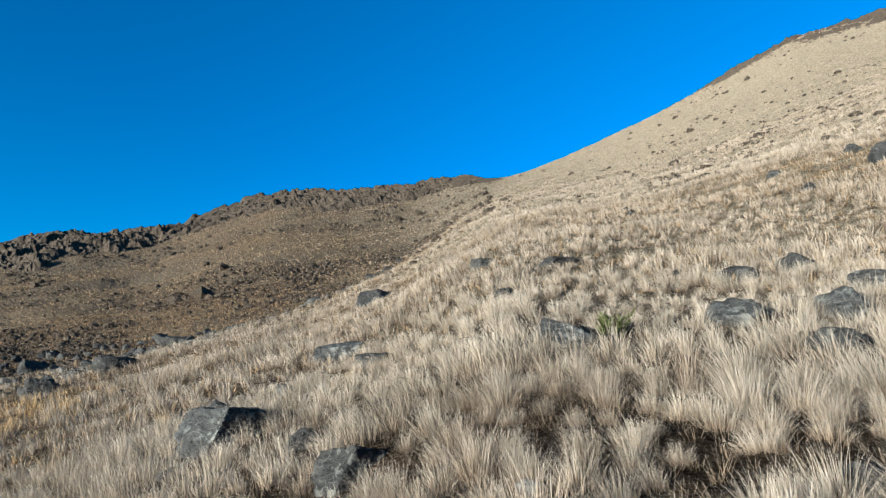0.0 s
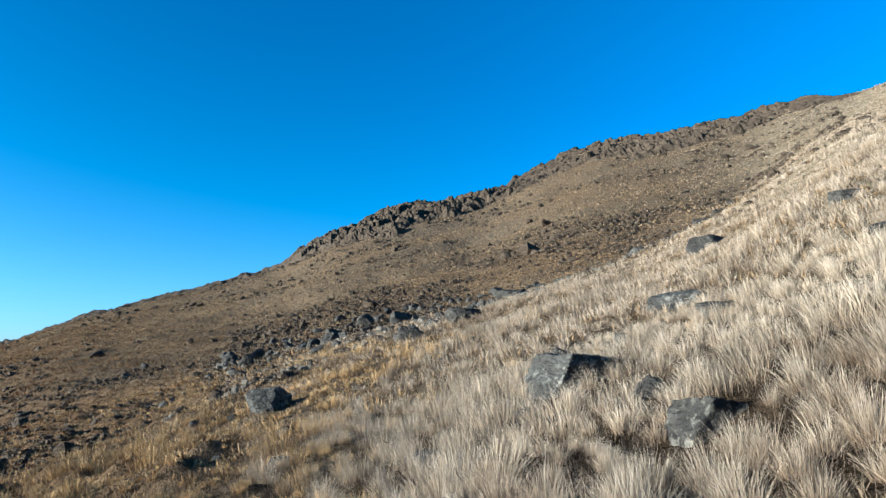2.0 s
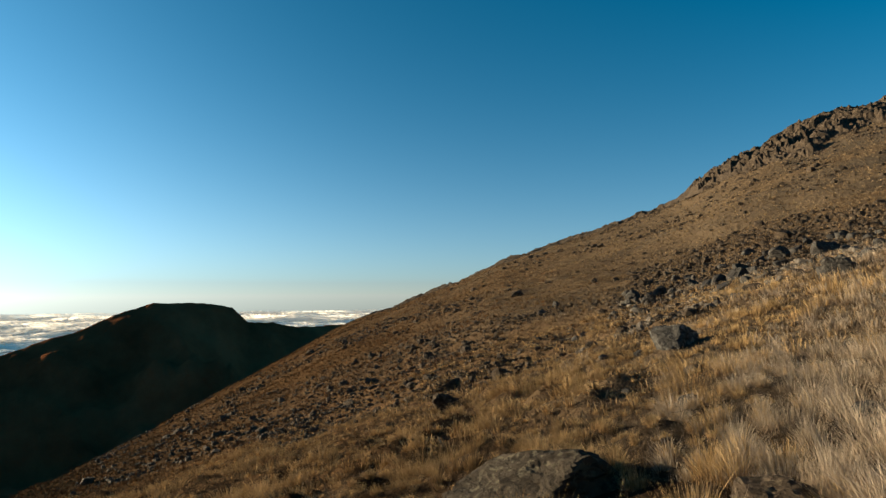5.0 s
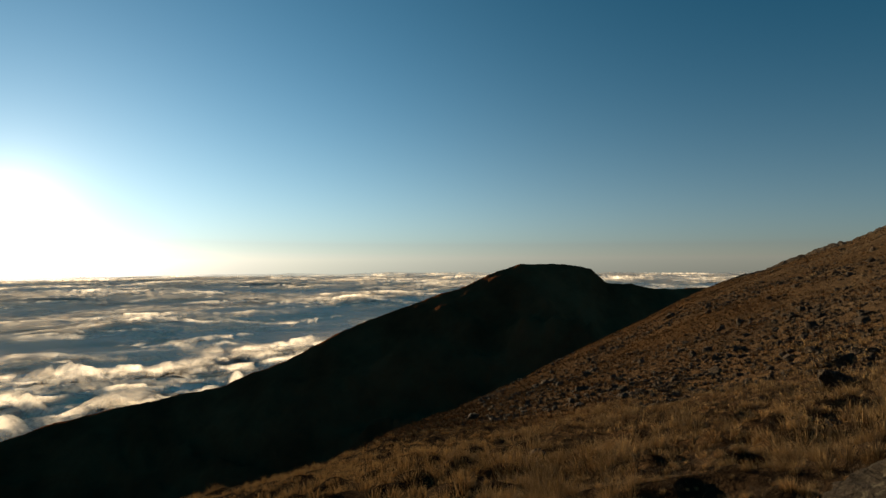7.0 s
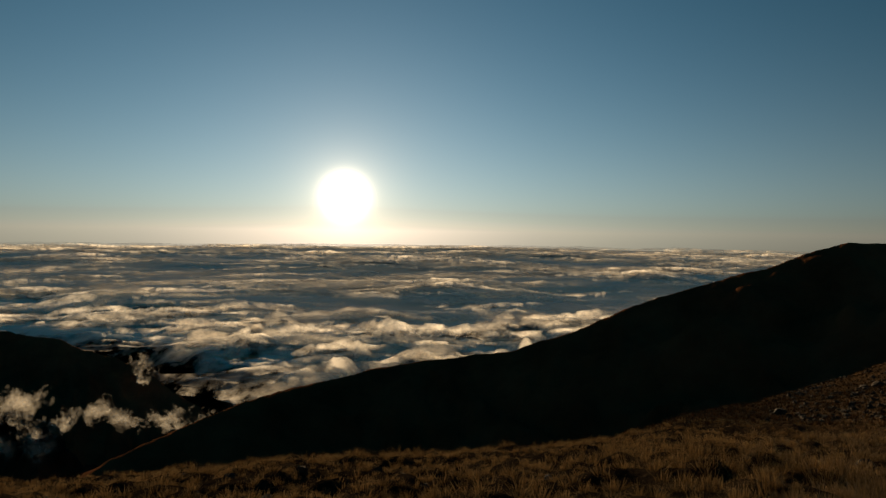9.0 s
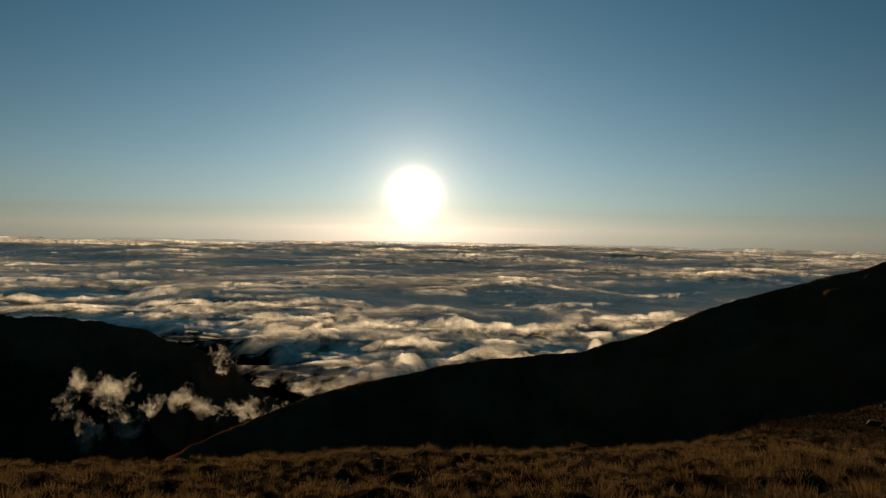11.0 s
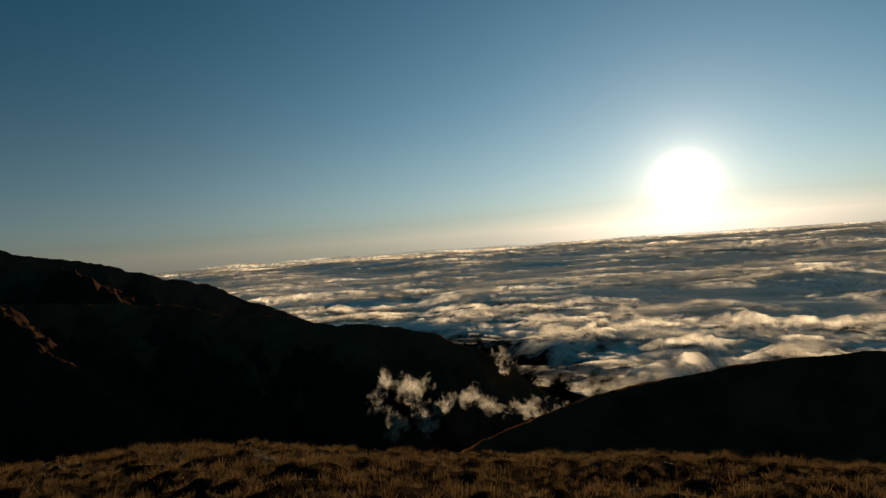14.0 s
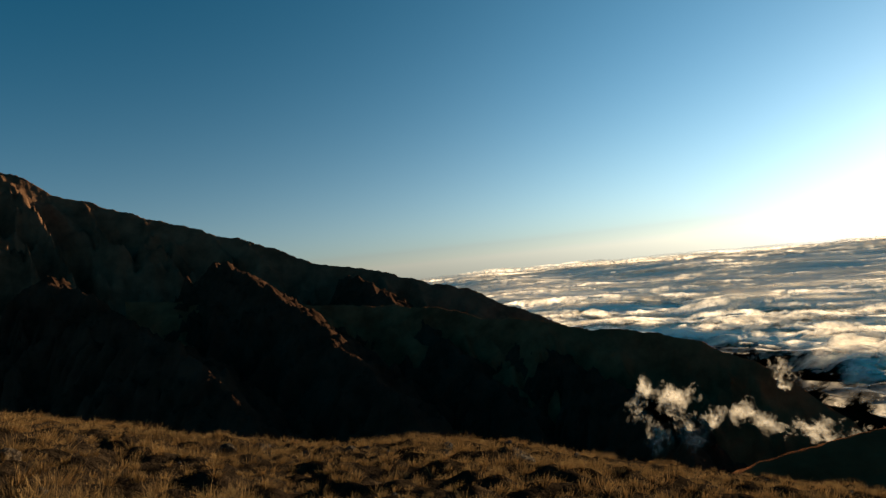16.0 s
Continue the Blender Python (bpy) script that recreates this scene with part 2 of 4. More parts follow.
def value_noise(x, y, seed=0):
    x, y = np.asarray(x, float), np.asarray(y, float)
    fx, fy = np.floor(x), np.floor(y)
    ix, iy = fx.astype(np.int64), fy.astype(np.int64)
    u, v = x - fx, y - fy
    u, v = u * u * u * (u * (u * 6 - 15) + 10), v * v * v * (v * (v * 6 - 15) + 10)
    a, b = lattice(ix, iy, seed), lattice(ix + 1, iy, seed)
    c, d = lattice(ix, iy + 1, seed), lattice(ix + 1, iy + 1, seed)
    return (a + (b - a) * u) * (1 - v) + (c + (d - c) * u) * v - 0.5


def fbm(x, y, octaves=5, gain=0.5, seed=0):
    total, amp = 0.0, 1.0
    for i in range(octaves):
        total = total + amp * value_noise(x, y, seed + i * 17)
        x, y = 1.97 * x * 0.8 - 1.97 * y * 0.6 + 11.3, 1.97 * x * 0.6 + 1.97 * y * 0.8 - 7.1
        amp *= gain
    return total


def billow(x, y, octaves=5, gain=0.55, seed=0):
    """Rounded heaps with creases between them, about 0 to 1."""
    total, amp, norm = 0.0, 1.0, 0.0
    for i in range(octaves):
        total = total + amp * np.abs(2 * value_noise(x, y, seed + i * 13)) ** 0.8
        x, y = 1.97 * x * 0.8 - 1.97 * y * 0.6 + 5.3, 1.97 * x * 0.6 + 1.97 * y * 0.8 - 3.7
        norm, amp = norm + amp, amp * gain
    return total / norm


def smooth(e0, e1, x):
    t = np.clip((x - e0) / (e1 - e0), 0, 1)
    return t * t * (3 - 2 * t)


def curve(table, column, az):
    """A smooth closed curve over the bearing through a column of a table whose first column is the bearing."""
    xs = np.array([r[0] for r in table], float)
    ys = np.array([r[column] for r in table], float)
    fine_x = np.arange(-180, 540.5, 0.5)
    y = np.interp(fine_x, np.concatenate([xs - 360, xs, xs + 360]), np.tile(ys, 3))
    k = np.ones(7) / 7
    y = np.convolve(np.convolve(np.pad(y, 6, mode="edge"), k, "valid"), k, "valid")
    return np.interp(az, fine_x, y)


# ---- terrain: bearing, fall of the near slope, foot of the far slope (range, dip), crest (range, dip), all from the eye ----
SLOPE = [
    (-60, 17, 200, 25, 260, 26.5), (-39, 17.5, 120, 23, 230, 27.1), (-32, 18, 110, 22, 225, 27.5), (-24, 18.6, 110, 20.5, 222, 25),
    (-17, 19, 115, 19.5, 220, 22.8), (-10, 19.3, 130, 18.9, 220, 20.8), (-6, 19, 150, 18.2, 222, 19.8), (-3, 18, 110, 16.8, 225, 20),
    (1, 16, 75, 14.2, 228, 19.65), (5, 13.9, 52, 11.8, 230, 19.25), (10, 11.8, 42, 9.3, 232, 18.85), (15, 10.4, 34, 7.5, 235, 18.35), (20, 9.3, 30, 5.8, 235, 16.55),
    (24.5, 7.6, 28, 4.2, 235, 14.45), (31, 5.2, 26, 1.8, 238, 13.6), (38, 3.2, 25, -0.5, 240, 10.95), (43, 1.6, 25, -2.2, 245, 7.85), (46.5, 0.4, 25, -3.3, 250, 6.65), (53, -1.8, 26, -5.6, 260, 4.6),
    (58, -3.4, 27, -7, 270, 2.95), (62, -5, 28, -8.7, 285, 1.2), (67, -6.4, 30, -10.2, 300, -0.75), (72.5, -8, 33, -11.8, 310, -2.45),
    (77, -9.4, 36, -12.6, 290, -5), (82, -10.4, 38, -13.4, 230, -7.6), (86.5, -11.2, 38, -14.2, 170, -9.9), (91, -12, 38, -14.8, 120, -12.1), (95, -12.8, 36, -15.5, 80, -13.6),
    (99.5, -13.4, 32, -16.2, 50, -15), (104.5, -14.2, 27, -17.8, 34, -17.5), (110, -14.8, 26, -18.7, 32, -18.7), (118, -15.5, 25, -19.5, 31, -19.5), (130, -16, 25, -19.9, 31, -19.8),
    (140, -16, 25, -20, 31, -19.9), (149, -15.6, 24, -19.9, 30, -19.8), (155, -15, 24, -19.3, 30, -19.2), (163, -13.6, 24, -17.7, 30, -17.6), (170, -12.2, 24, -16.3, 30, -16.2), (179, -11.2, 24, -15.4, 30, -15.4),
    (188, -10.4, 24, -14.6, 30, -14.6), (197, -8, 24, -12.2, 31, -12.2), (208, -4, 26, -8.3, 34, -8.3), (230, 4, 40, 2, 60, 3), (260, 14, 120, 14, 200, 16),
]


def terrain(x, y, detail=True):
    """Height of the mountainside over the plan, the feet at 0."""
    x, y = np.asarray(x, float), np.asarray(y, float)
    r = np.maximum(np.hypot(x, y), 1e-6)
    az = np.degrees(np.arctan2(-x, y))
    az = np.where(az < -95, az + 360, az)
    tan_n = np.tan(np.radians(curve(SLOPE, 1, az)))
    r1, e1 = curve(SLOPE, 2, az), np.tan(np.radians(curve(SLOPE, 3, az)))
    r2, e2 = curve(SLOPE, 4, az), np.tan(np.radians(curve(SLOPE, 5, az)))
    z12 = -EYE + 12 * tan_n
    z1, z2 = r1 * e1, r2 * e2
    ra = np.minimum(12.0, r1 * 0.5)
    za = -EYE + ra * tan_n
    near = -EYE + r * tan_n
    mid = za + (z1 - za) * (r - ra) / (r1 - ra)
    s = (r - r1) / (r2 - r1)
    # the far slope steepens towards its crest
    far = z1 + (z2 - z1) * np.clip(s, 0, 1) ** (1 + 0.45 * smooth(68, 46, az) * (1 - 0.6 * smooth(4, -8, az)))
    over = r - r2
    drop = z2 - over * (0.12 + 0.5 * smooth(0, 40, over) + np.maximum(0, -e2))
    z = np.where(r < ra, near, np.where(r < r1, mid, np.where(r < r2, far, drop)))
    z = np.maximum(z, -300 + 12 * fbm(x / 160, y / 160, 3, seed=4))
    if detail:
        z = z + 0.10 * fbm(x / 0.9, y / 0.9, 3, seed=9) * smooth(1.5, 4, r)
        # hummocks under the tussocks of the downhill side
        z = z + 0.46 * fbm(x / 0.85, y / 0.85, 2, seed=15) * smooth(4, 8, r) * smooth(44, 30, r) * smooth(25, 65, az)
        z = z + 0.5 * fbm(x / 7, y / 7, 3, seed=5) * smooth(6, 30, r) * (1 - 0.5 * smooth(r2 * 0.8, r2, r))
        z = z + 2.0 * fbm(x / 30, y / 30, 4, seed=6) * smooth(50, 110, r) * (1 - 0.6 * smooth(r2 * 0.75, r2, r))
    return z + EYE


def sheet(name, verts, rows, cols, material, wrap=False, flat=False):
    """A grid of rows x cols points as one mesh object."""
    i, j = np.meshgrid(np.arange(rows - 1), np.arange(cols if wrap else cols - 1), indexing="ij")
    a, b = i * cols + j, i * cols + (j + 1) % cols
    faces = np.stack([a, b, b + cols, a + cols], -1).reshape(-1, 4)
    return mesh_object(name, verts.reshape(-1, 3), faces, material, flat)


def mesh_object(name, verts, faces, material, flat=False, parent=None):
    me = bpy.data.meshes.new(name)
    k = faces.shape[1]
    me.vertices.add(len(verts))
    me.vertices.foreach_set("co", np.ascontiguousarray(verts, np.float32).ravel())
    me.loops.add(faces.size)
    me.loops.foreach_set("vertex_index", np.ascontiguousarray(faces, np.int32).ravel())
    me.polygons.add(len(faces))
    me.polygons.foreach_set("loop_start", np.arange(0, faces.size, k, dtype=np.int32))
    me.polygons.foreach_set("use_smooth", np.full(len(faces), not flat))
    me.update(calc_edges=True)
    me.materials.append(material)
    ob = new(name, me)
    ob.parent = parent
    return ob


def stoniness(x, y, s, az):
    """How stony the far slope is, 0 to 1: a band along its foot and streaks across it; s runs from foot 0 to crest 1."""
    streak = 1.3 * fbm(s * 11 - az / 30, az / 18, 4, 0.6, seed=71) + 0.4 * fbm(x / 7, y / 7, 3, seed=72)
    band = np.exp(-((s - 0.1) / 0.2) ** 2) * smooth(96, 82, az) * smooth(-0.35, 0.25, streak)
    return np.clip(band + 0.85 * smooth(0.0, 0.4, streak) * smooth(1.0, 0.3, s) * smooth(-0.05, 0.02, s) * smooth(96, 82, az), 0, 1)


AZS = np.concatenate([np.arange(-45, 218, 0.46), np.arange(218, 315, 1.5)])
RINGS = np.concatenate([[0.0], np.geomspace(0.06, 2, 16), np.geomspace(2.06, 40, 140), np.geomspace(41, 330, 140), np.geomspace(340, 4950, 40)])
rr, aa = np.meshgrid(RINGS, np.radians(AZS), indexing="ij")
gx, gy = -rr * np.sin(aa), rr * np.cos(aa)
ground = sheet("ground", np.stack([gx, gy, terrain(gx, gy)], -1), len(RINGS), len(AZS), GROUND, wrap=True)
bearing = np.degrees(aa)
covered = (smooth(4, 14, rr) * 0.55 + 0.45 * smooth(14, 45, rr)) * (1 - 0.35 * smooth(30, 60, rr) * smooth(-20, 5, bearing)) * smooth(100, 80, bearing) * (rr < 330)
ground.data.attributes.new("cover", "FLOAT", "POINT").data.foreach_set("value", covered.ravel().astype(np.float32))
pale_side = smooth(10, -6, np.degrees(aa)) + 0 * rr
ground.data.attributes.new("straw", "FLOAT", "POINT").data.foreach_set("value", pale_side.ravel().astype(np.float32))
climb = (rr - curve(SLOPE, 2, bearing)) / (curve(SLOPE, 4, bearing) - curve(SLOPE, 2, bearing))
stony = np.where((bearing > -8) & (bearing < 104), stoniness(gx, gy, climb, bearing) * smooth(-8, 2, bearing) * (0.6 - 0.25 * smooth(36, 70, bearing)), 0.0)
russet = 0.95 * smooth(42, 74, bearing + 14 * fbm(gx / 25, gy / 25, 3, seed=78))
ground.data.attributes.new("russet", "FLOAT", "POINT").data.foreach_set("value", russet.ravel().astype(np.float32))
ground.data.attributes.new("stony", "FLOAT", "POINT").data.foreach_set("value", stony.ravel().astype(np.float32))
tagged(ground, "steep mountainside of dry straw-coloured grass and brown earth", "ground", kind="structure")


# ---- the hill, its long spur, and the mountains across the valley ----
def ridge(name, spine, near_w, far_w, slope, material, rough=1.0, seed=0, cols=260, rows=70, ribbed=1.0, crag=0.0, rib=55, bold=18, round_top=0.0, crosswise=False):
    """A ridge: spine of (bearing, dip, range) from the eye, falling away on both sides."""
    sp = np.array(spine, float)
    u = np.linspace(0, len(sp) - 1, cols)
    az, el, r = (np.interp(u, np.arange(len(sp)), sp[:, k]) for k in range(3))
    k = np.ones(5) / 5
    az, r = (np.convolve(np.pad(v, 2, mode="edge"), k, "valid") for v in (az, r))
    a = np.radians(az)
    top = np.stack([-r * np.sin(a), r * np.cos(a), r * np.tan(np.radians(el))], -1)
    outward = top[:, :2] / r[:, None]
    if crosswise:
        run = np.gradient(top[:, :2], axis=0)
        run = np.stack([np.convolve(np.pad(c, 12, mode="edge"), np.ones(25) / 25, "valid") for c in run.T], -1)
        run /= np.linalg.norm(run, axis=1)[:, None]
        outward = np.stack([run[:, 1], -run[:, 0]], -1)
    v = np.concatenate([-np.linspace(1, 0, rows // 2) ** 1.4, np.linspace(0, 1, rows - rows // 2)[1:] ** 1.4])
    d = np.where(v < 0, v * near_w, v * far_w)
    pts = np.zeros((len(v), cols, 3))
    pts[..., :2] = top[None, :, :2] + d[:, None, None] * outward[None]
    away = np.abs(d)[:, None]
    x, y = pts[..., 0], pts[..., 1]
    gully = np.abs(fbm(x / 70 + 5, y / 70, 4, seed=seed)) * 2
    pts[..., 2] = top[None, :, 2] - slope * (np.sqrt(away ** 2 + round_top ** 2) - round_top) - rough * gully * np.minimum(away * 0.35, 45) + rough * 3.0 * fbm(x / 18, y / 18, 4, seed=seed + 3) * smooth(0, 20, away) + rough * 0.7 * fbm(x / 9, y / 9, 3, seed=seed + 8) + crag * fbm(x / 22, y / 22, 5, 0.65, seed=seed + 30) + rough * 0.004 * r[None, :] * fbm(x / 45, y / 45, 3, seed=seed + 12)
    along = np.radians(az)[None] * r[None] + 70 * fbm(x / 150, y / 150, 4, seed=seed + 20) + 0.9 * away
    ribs = np.abs(fbm(along / rib, away / (1.8 * rib) + 0 * along, 3, 0.42, seed=seed + 21))
    pts[..., 2] += ribbed * rough * np.minimum(away * bold / 80, bold) * (0.35 - 2 * ribs) + EYE
    return sheet(name, pts, len(v), cols, material)


hill = ridge("hill", [(66, -3.6, 560), (72.4, -2.6, 520), (75, -2.65, 500), (77, -2.6, 490), (78.4, -2.15, 480), (80.4, -2.2, 475), (81.8, -1.0, 470), (83, -0.7, 465), (86.3, -0.45, 460), (87.9, -0.55, 458), (90, -1.2, 455),
                      (93, -2.4, 450), (98, -4.1, 445), (101, -5.3, 442), (104.2, -6.6, 440), (109, -8.9, 440), (113.8, -10.4, 440), (116, -10.95, 445), (118.3, -11.2, 450), (122, -11.5, 460), (127, -12.5, 460), (131.5, -13.4, 450),
                      (136, -14.3, 430), (142, -16.2, 400), (146, -17.3, 380), (150.3, -19.3, 350), (156, -24, 330)], 260, 320, 0.42, HILL, 0.9, 11, 420, 110, 1.0, 1.6, 45, 16, 6.0)
tagged(hill, "dark rounded hill with a long bare spur, in shade", "hill", kind="structure")
far_range = ridge("mountain_ridge", [(235, 17, 1800), (215, 12.6, 1680), (207.4, 9.9, 1620), (205.7, 9.3, 1600), (203.9, 8.1, 1580), (199, 6.4, 1540), (195.6, 5.2, 1510), (193, 4.3, 1480), (189.8, 3.6, 1450), (187, 2.1, 1430), (183.3, 0.9, 1400),
                                     (180.4, 0.2, 1380), (176.4, -1.0, 1350), (171, -2.7, 1310), (167.8, -4.2, 1290), (164, -6.0, 1270), (160, -8.5, 1260)], 480, 500, 0.85, RANGE, 1.6, 31, 480, 120, 0.75, 3.5, 140, 60)
tagged(far_range, "dark steep mountain ridge across the valley", "mountain", kind="structure")
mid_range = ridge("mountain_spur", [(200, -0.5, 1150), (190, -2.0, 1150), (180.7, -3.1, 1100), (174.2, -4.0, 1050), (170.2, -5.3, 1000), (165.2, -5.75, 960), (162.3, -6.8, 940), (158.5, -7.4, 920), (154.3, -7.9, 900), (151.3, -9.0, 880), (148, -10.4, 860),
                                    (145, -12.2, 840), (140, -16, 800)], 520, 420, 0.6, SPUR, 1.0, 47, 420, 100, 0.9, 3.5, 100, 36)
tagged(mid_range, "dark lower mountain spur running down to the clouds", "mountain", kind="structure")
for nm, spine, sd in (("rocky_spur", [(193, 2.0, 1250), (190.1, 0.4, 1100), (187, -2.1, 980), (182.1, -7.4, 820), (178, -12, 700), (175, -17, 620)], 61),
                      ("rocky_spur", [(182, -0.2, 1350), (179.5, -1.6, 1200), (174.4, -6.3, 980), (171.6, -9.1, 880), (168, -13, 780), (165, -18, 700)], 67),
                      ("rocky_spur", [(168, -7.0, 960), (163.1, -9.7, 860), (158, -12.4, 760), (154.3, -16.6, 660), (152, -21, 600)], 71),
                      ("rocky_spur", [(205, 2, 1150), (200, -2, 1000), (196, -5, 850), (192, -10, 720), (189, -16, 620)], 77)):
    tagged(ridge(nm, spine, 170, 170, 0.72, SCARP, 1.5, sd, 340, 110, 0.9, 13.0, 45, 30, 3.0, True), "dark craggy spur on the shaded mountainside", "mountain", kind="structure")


# ---- the sea of clouds ----
def cloud_height(x, y):
    r = np.hypot(x, y)
    base = -205 + 95 * smooth(900, 4900, r)
    # long billows lie across the wind
    a = radians(SUN_AZ + 8)
    u, v = -x * math.sin(a) + y * math.cos(a), x * math.cos(a) + y * math.sin(a)
    warp = 0.7 * fbm(u / 900, v / 900, 3, seed=3)
    w1 = billow(u / 520 + warp, v / 1150 + 0.8 * warp, 2, 0.45, seed=21)
    w2 = billow(u / 170 + warp, v / 300, 5, 0.55, seed=33)
    w3 = billow(u / 60, v / 75, 5, 0.6, seed=39)
    puff, far = smooth(2200, 600, r), smooth(1800, 4500, r)
    even = 0.2 + 0.8 * smooth(4900, 4000, r)
    return base + even * ((38 - 14 * far) * (w1 - 0.35) + (16 + 26 * puff - 6 * far) * w2 + (2 + 14 * puff) * w3) - 18


def deck_edge(az):
    """How far off the deck of cloud begins, by the direction in degrees."""
    return np.interp(az, [60, 122, 127, 131, 136, 141, 145, 150, 160, 170, 232], [470, 470, 580, 740, 930, 1060, 1180, 1330, 1450, 1500, 1600])


CA = np.radians(np.linspace(64, 180, 760))
CR = np.geomspace(480, 4950, 400)
rr, aa = np.meshgrid(CR, CA, indexing="ij")
cx, cy = -rr * np.sin(aa), rr * np.cos(aa)
cz = cloud_height(cx, cy)
# the deck breaks up over the valley mouth
start = deck_edge(np.degrees(aa))
cz -= 60 * smooth(start * 1.05, start * 0.8, rr)
sea = sheet("cloud_sea", np.stack([cx, cy, cz + EYE], -1), len(CR), len(CA), CLOUD)
thick = 3.0 * smooth(start * 0.85, start * 1.35, rr) - 0.9 * smooth(start * 1.0, start * 0.8, rr)
sea.data.attributes.new("thickness", "FLOAT", "POINT").data.foreach_set("value", thick.ravel().astype(np.float32))
tagged(sea, "rolling white sea of clouds lit by the low sun", "clouds", kind="structure")


def cloud_banks(name, count, seed, near=620, far=4850, broad=1.0, high=1.0):
    """Ragged crests of cloud standing on the deck, lit from behind, joined into one mesh."""
    rng = np.random.default_rng(seed)
    az = rng.uniform(68, 174, count)
    r = np.exp(rng.uniform(math.log(near), math.log(far), count))
    edge = deck_edge(az)
    px, py = polar(az, r)
    keep = (r > edge * 1.1) & (fbm(px / 420, py / 420, 3, 0.5, seed=77) > -0.22 - 0.2 * smooth(1900, 1100, r))
    az, r = az[keep], r[keep]
    n = len(r)
    U, V = 22, 9
    u, v = np.meshgrid(np.linspace(-1, 1, U), np.linspace(0, 1, V), indexing="ij")
    half = (36 + 0.07 * r) * np.exp(rng.normal(0, 0.5, n)) * broad
    tall = high * (8 + 0.0018 * r) * np.exp(rng.normal(0, 0.35, n)) * (1 + 0.5 * smooth(1500, 700, r))
    turn = rng.normal(0, 0.2, n)
    a = np.radians(az)
    out = np.stack([-np.sin(a), np.cos(a)], -1)
    left = np.stack([-np.cos(a), -np.sin(a)], -1)
    left, out = left * np.cos(turn)[:, None] + out * np.sin(turn)[:, None], out * np.cos(turn)[:, None] - left * np.sin(turn)[:, None]
    mid = np.stack(polar(az, r), -1)
    k = np.arange(n)[:, None, None]
    wave = fbm(u[None] * 1.6 + k * 7.7, v[None] * 0.6, 3, seed=seed)
    bulge = (0.8 * v[None] ** 2 + 0.7 * fbm(u[None] * 2.2 + k * 3.1, v[None] * 2.0, 2, seed=seed + 5)) * tall[:, None, None] + wave * half[:, None, None] * 0.5
    xy = mid[:, None, None] + left[:, None, None] * (u[None] * half[:, None, None])[..., None] + out[:, None, None] * bulge[..., None]
    base = cloud_height(xy[..., 0], xy[..., 1])
    crown = 1 + 0.35 * fbm(u[None] * 1.6 + k * 5.3, 0 * v[None], 4, seed=seed + 9)
    z = base + EYE - 0.25 * tall[:, None, None] + v[None] * tall[:, None, None] * crown * (1 - 0.6 * np.abs(u[None]) ** 2)
    pts = np.concatenate([xy, z[..., None]], -1).reshape(-1, 3)
    i, j = np.meshgrid(np.arange(U - 1), np.arange(V - 1), indexing="ij")
    q = (i * V + j).ravel()
    f = np.stack([q, q + V, q + V + 1, q + 1], -1)
    faces = (f[None] + np.arange(n)[:, None, None] * U * V).reshape(-1, 4)
    ob = mesh_object(name, pts, faces, WISP)
    dens = np.broadcast_to((1 - np.abs(u) ** 2.5) * v ** 1.2 * (1.1 - 0.6 * v ** 6), (n, U, V))
    ob.data.attributes.new("thickness", "FLOAT", "POINT").data.foreach_set("value", np.ascontiguousarray(dens * 0.95, np.float32).ravel())
    return tagged(ob, "sunlit ragged crests standing on the sea of clouds", "clouds", kind="stuff")


def polar(az, r):
    a = np.radians(az)
    return -r * np.sin(a), r * np.cos(a)


WISP = make_cloud("wisp_cloud", 0.72, 0.03, 0.9)
MIST = make_cloud("valley_mist", 0.6, 0.034, 0.5, (0.9, 0.77, 0.56, 1))
VEIL = make_cloud("cloud_haze", 0.5, 0.0035, 0.36, (0.95, 0.9, 0.84, 1))
# a thin haze-like sheet, added to brighten the troughs between the crests
veil_r = np.geomspace(900, 4940, 90)
rr, aa = np.meshgrid(veil_r, np.radians(np.linspace(64, 180, 160)), indexing="ij")
hx, hy = -rr * np.sin(aa), rr * np.cos(aa)
edge = deck_edge(np.degrees(aa))
hz = -205 + 95 * smooth(900, 4900, rr) + 4 + 16 * smooth(4600, 2000, rr) + 14 * fbm(hx / 300, hy / 300, 3, seed=55)
veil = sheet("cloud_haze", np.stack([hx, hy, hz + EYE], -1), 90, 160, VEIL)
cover = smooth(edge * 1.15, edge * 1.6, rr) * smooth(900, 1200, rr)
veil.data.attributes.new("thickness", "FLOAT", "POINT").data.foreach_set("value", (0.75 * cover - 1.6 * (1 - cover)).ravel().astype(np.float32))
tagged(veil, "thin pale haze-like sheet added to brighten the troughs of the cloud sea", "haze", kind="structure")
cloud_banks("cloud_crests", 1300, 21, 620, 4850, 1.3, 1.25)
cloud_banks("cloud_puffs", 320, 27, 800, 1900, 0.5, 1.7)


# ---- rocks ----
def sphere_points(level):
    bm = bmesh.new()
    bmesh.ops.create_icosphere(bm, subdivisions=level, radius=1.0)
    bm.verts.ensure_lookup_table()
    v = np.array([p.co[:] for p in bm.verts])
    f = np.array([[q.index for q in p.verts] for p in bm.faces])
    bm.free()
    return v, f


BALLS = {k: sphere_points(k) for k in (1, 2, 3, 4, 5)}


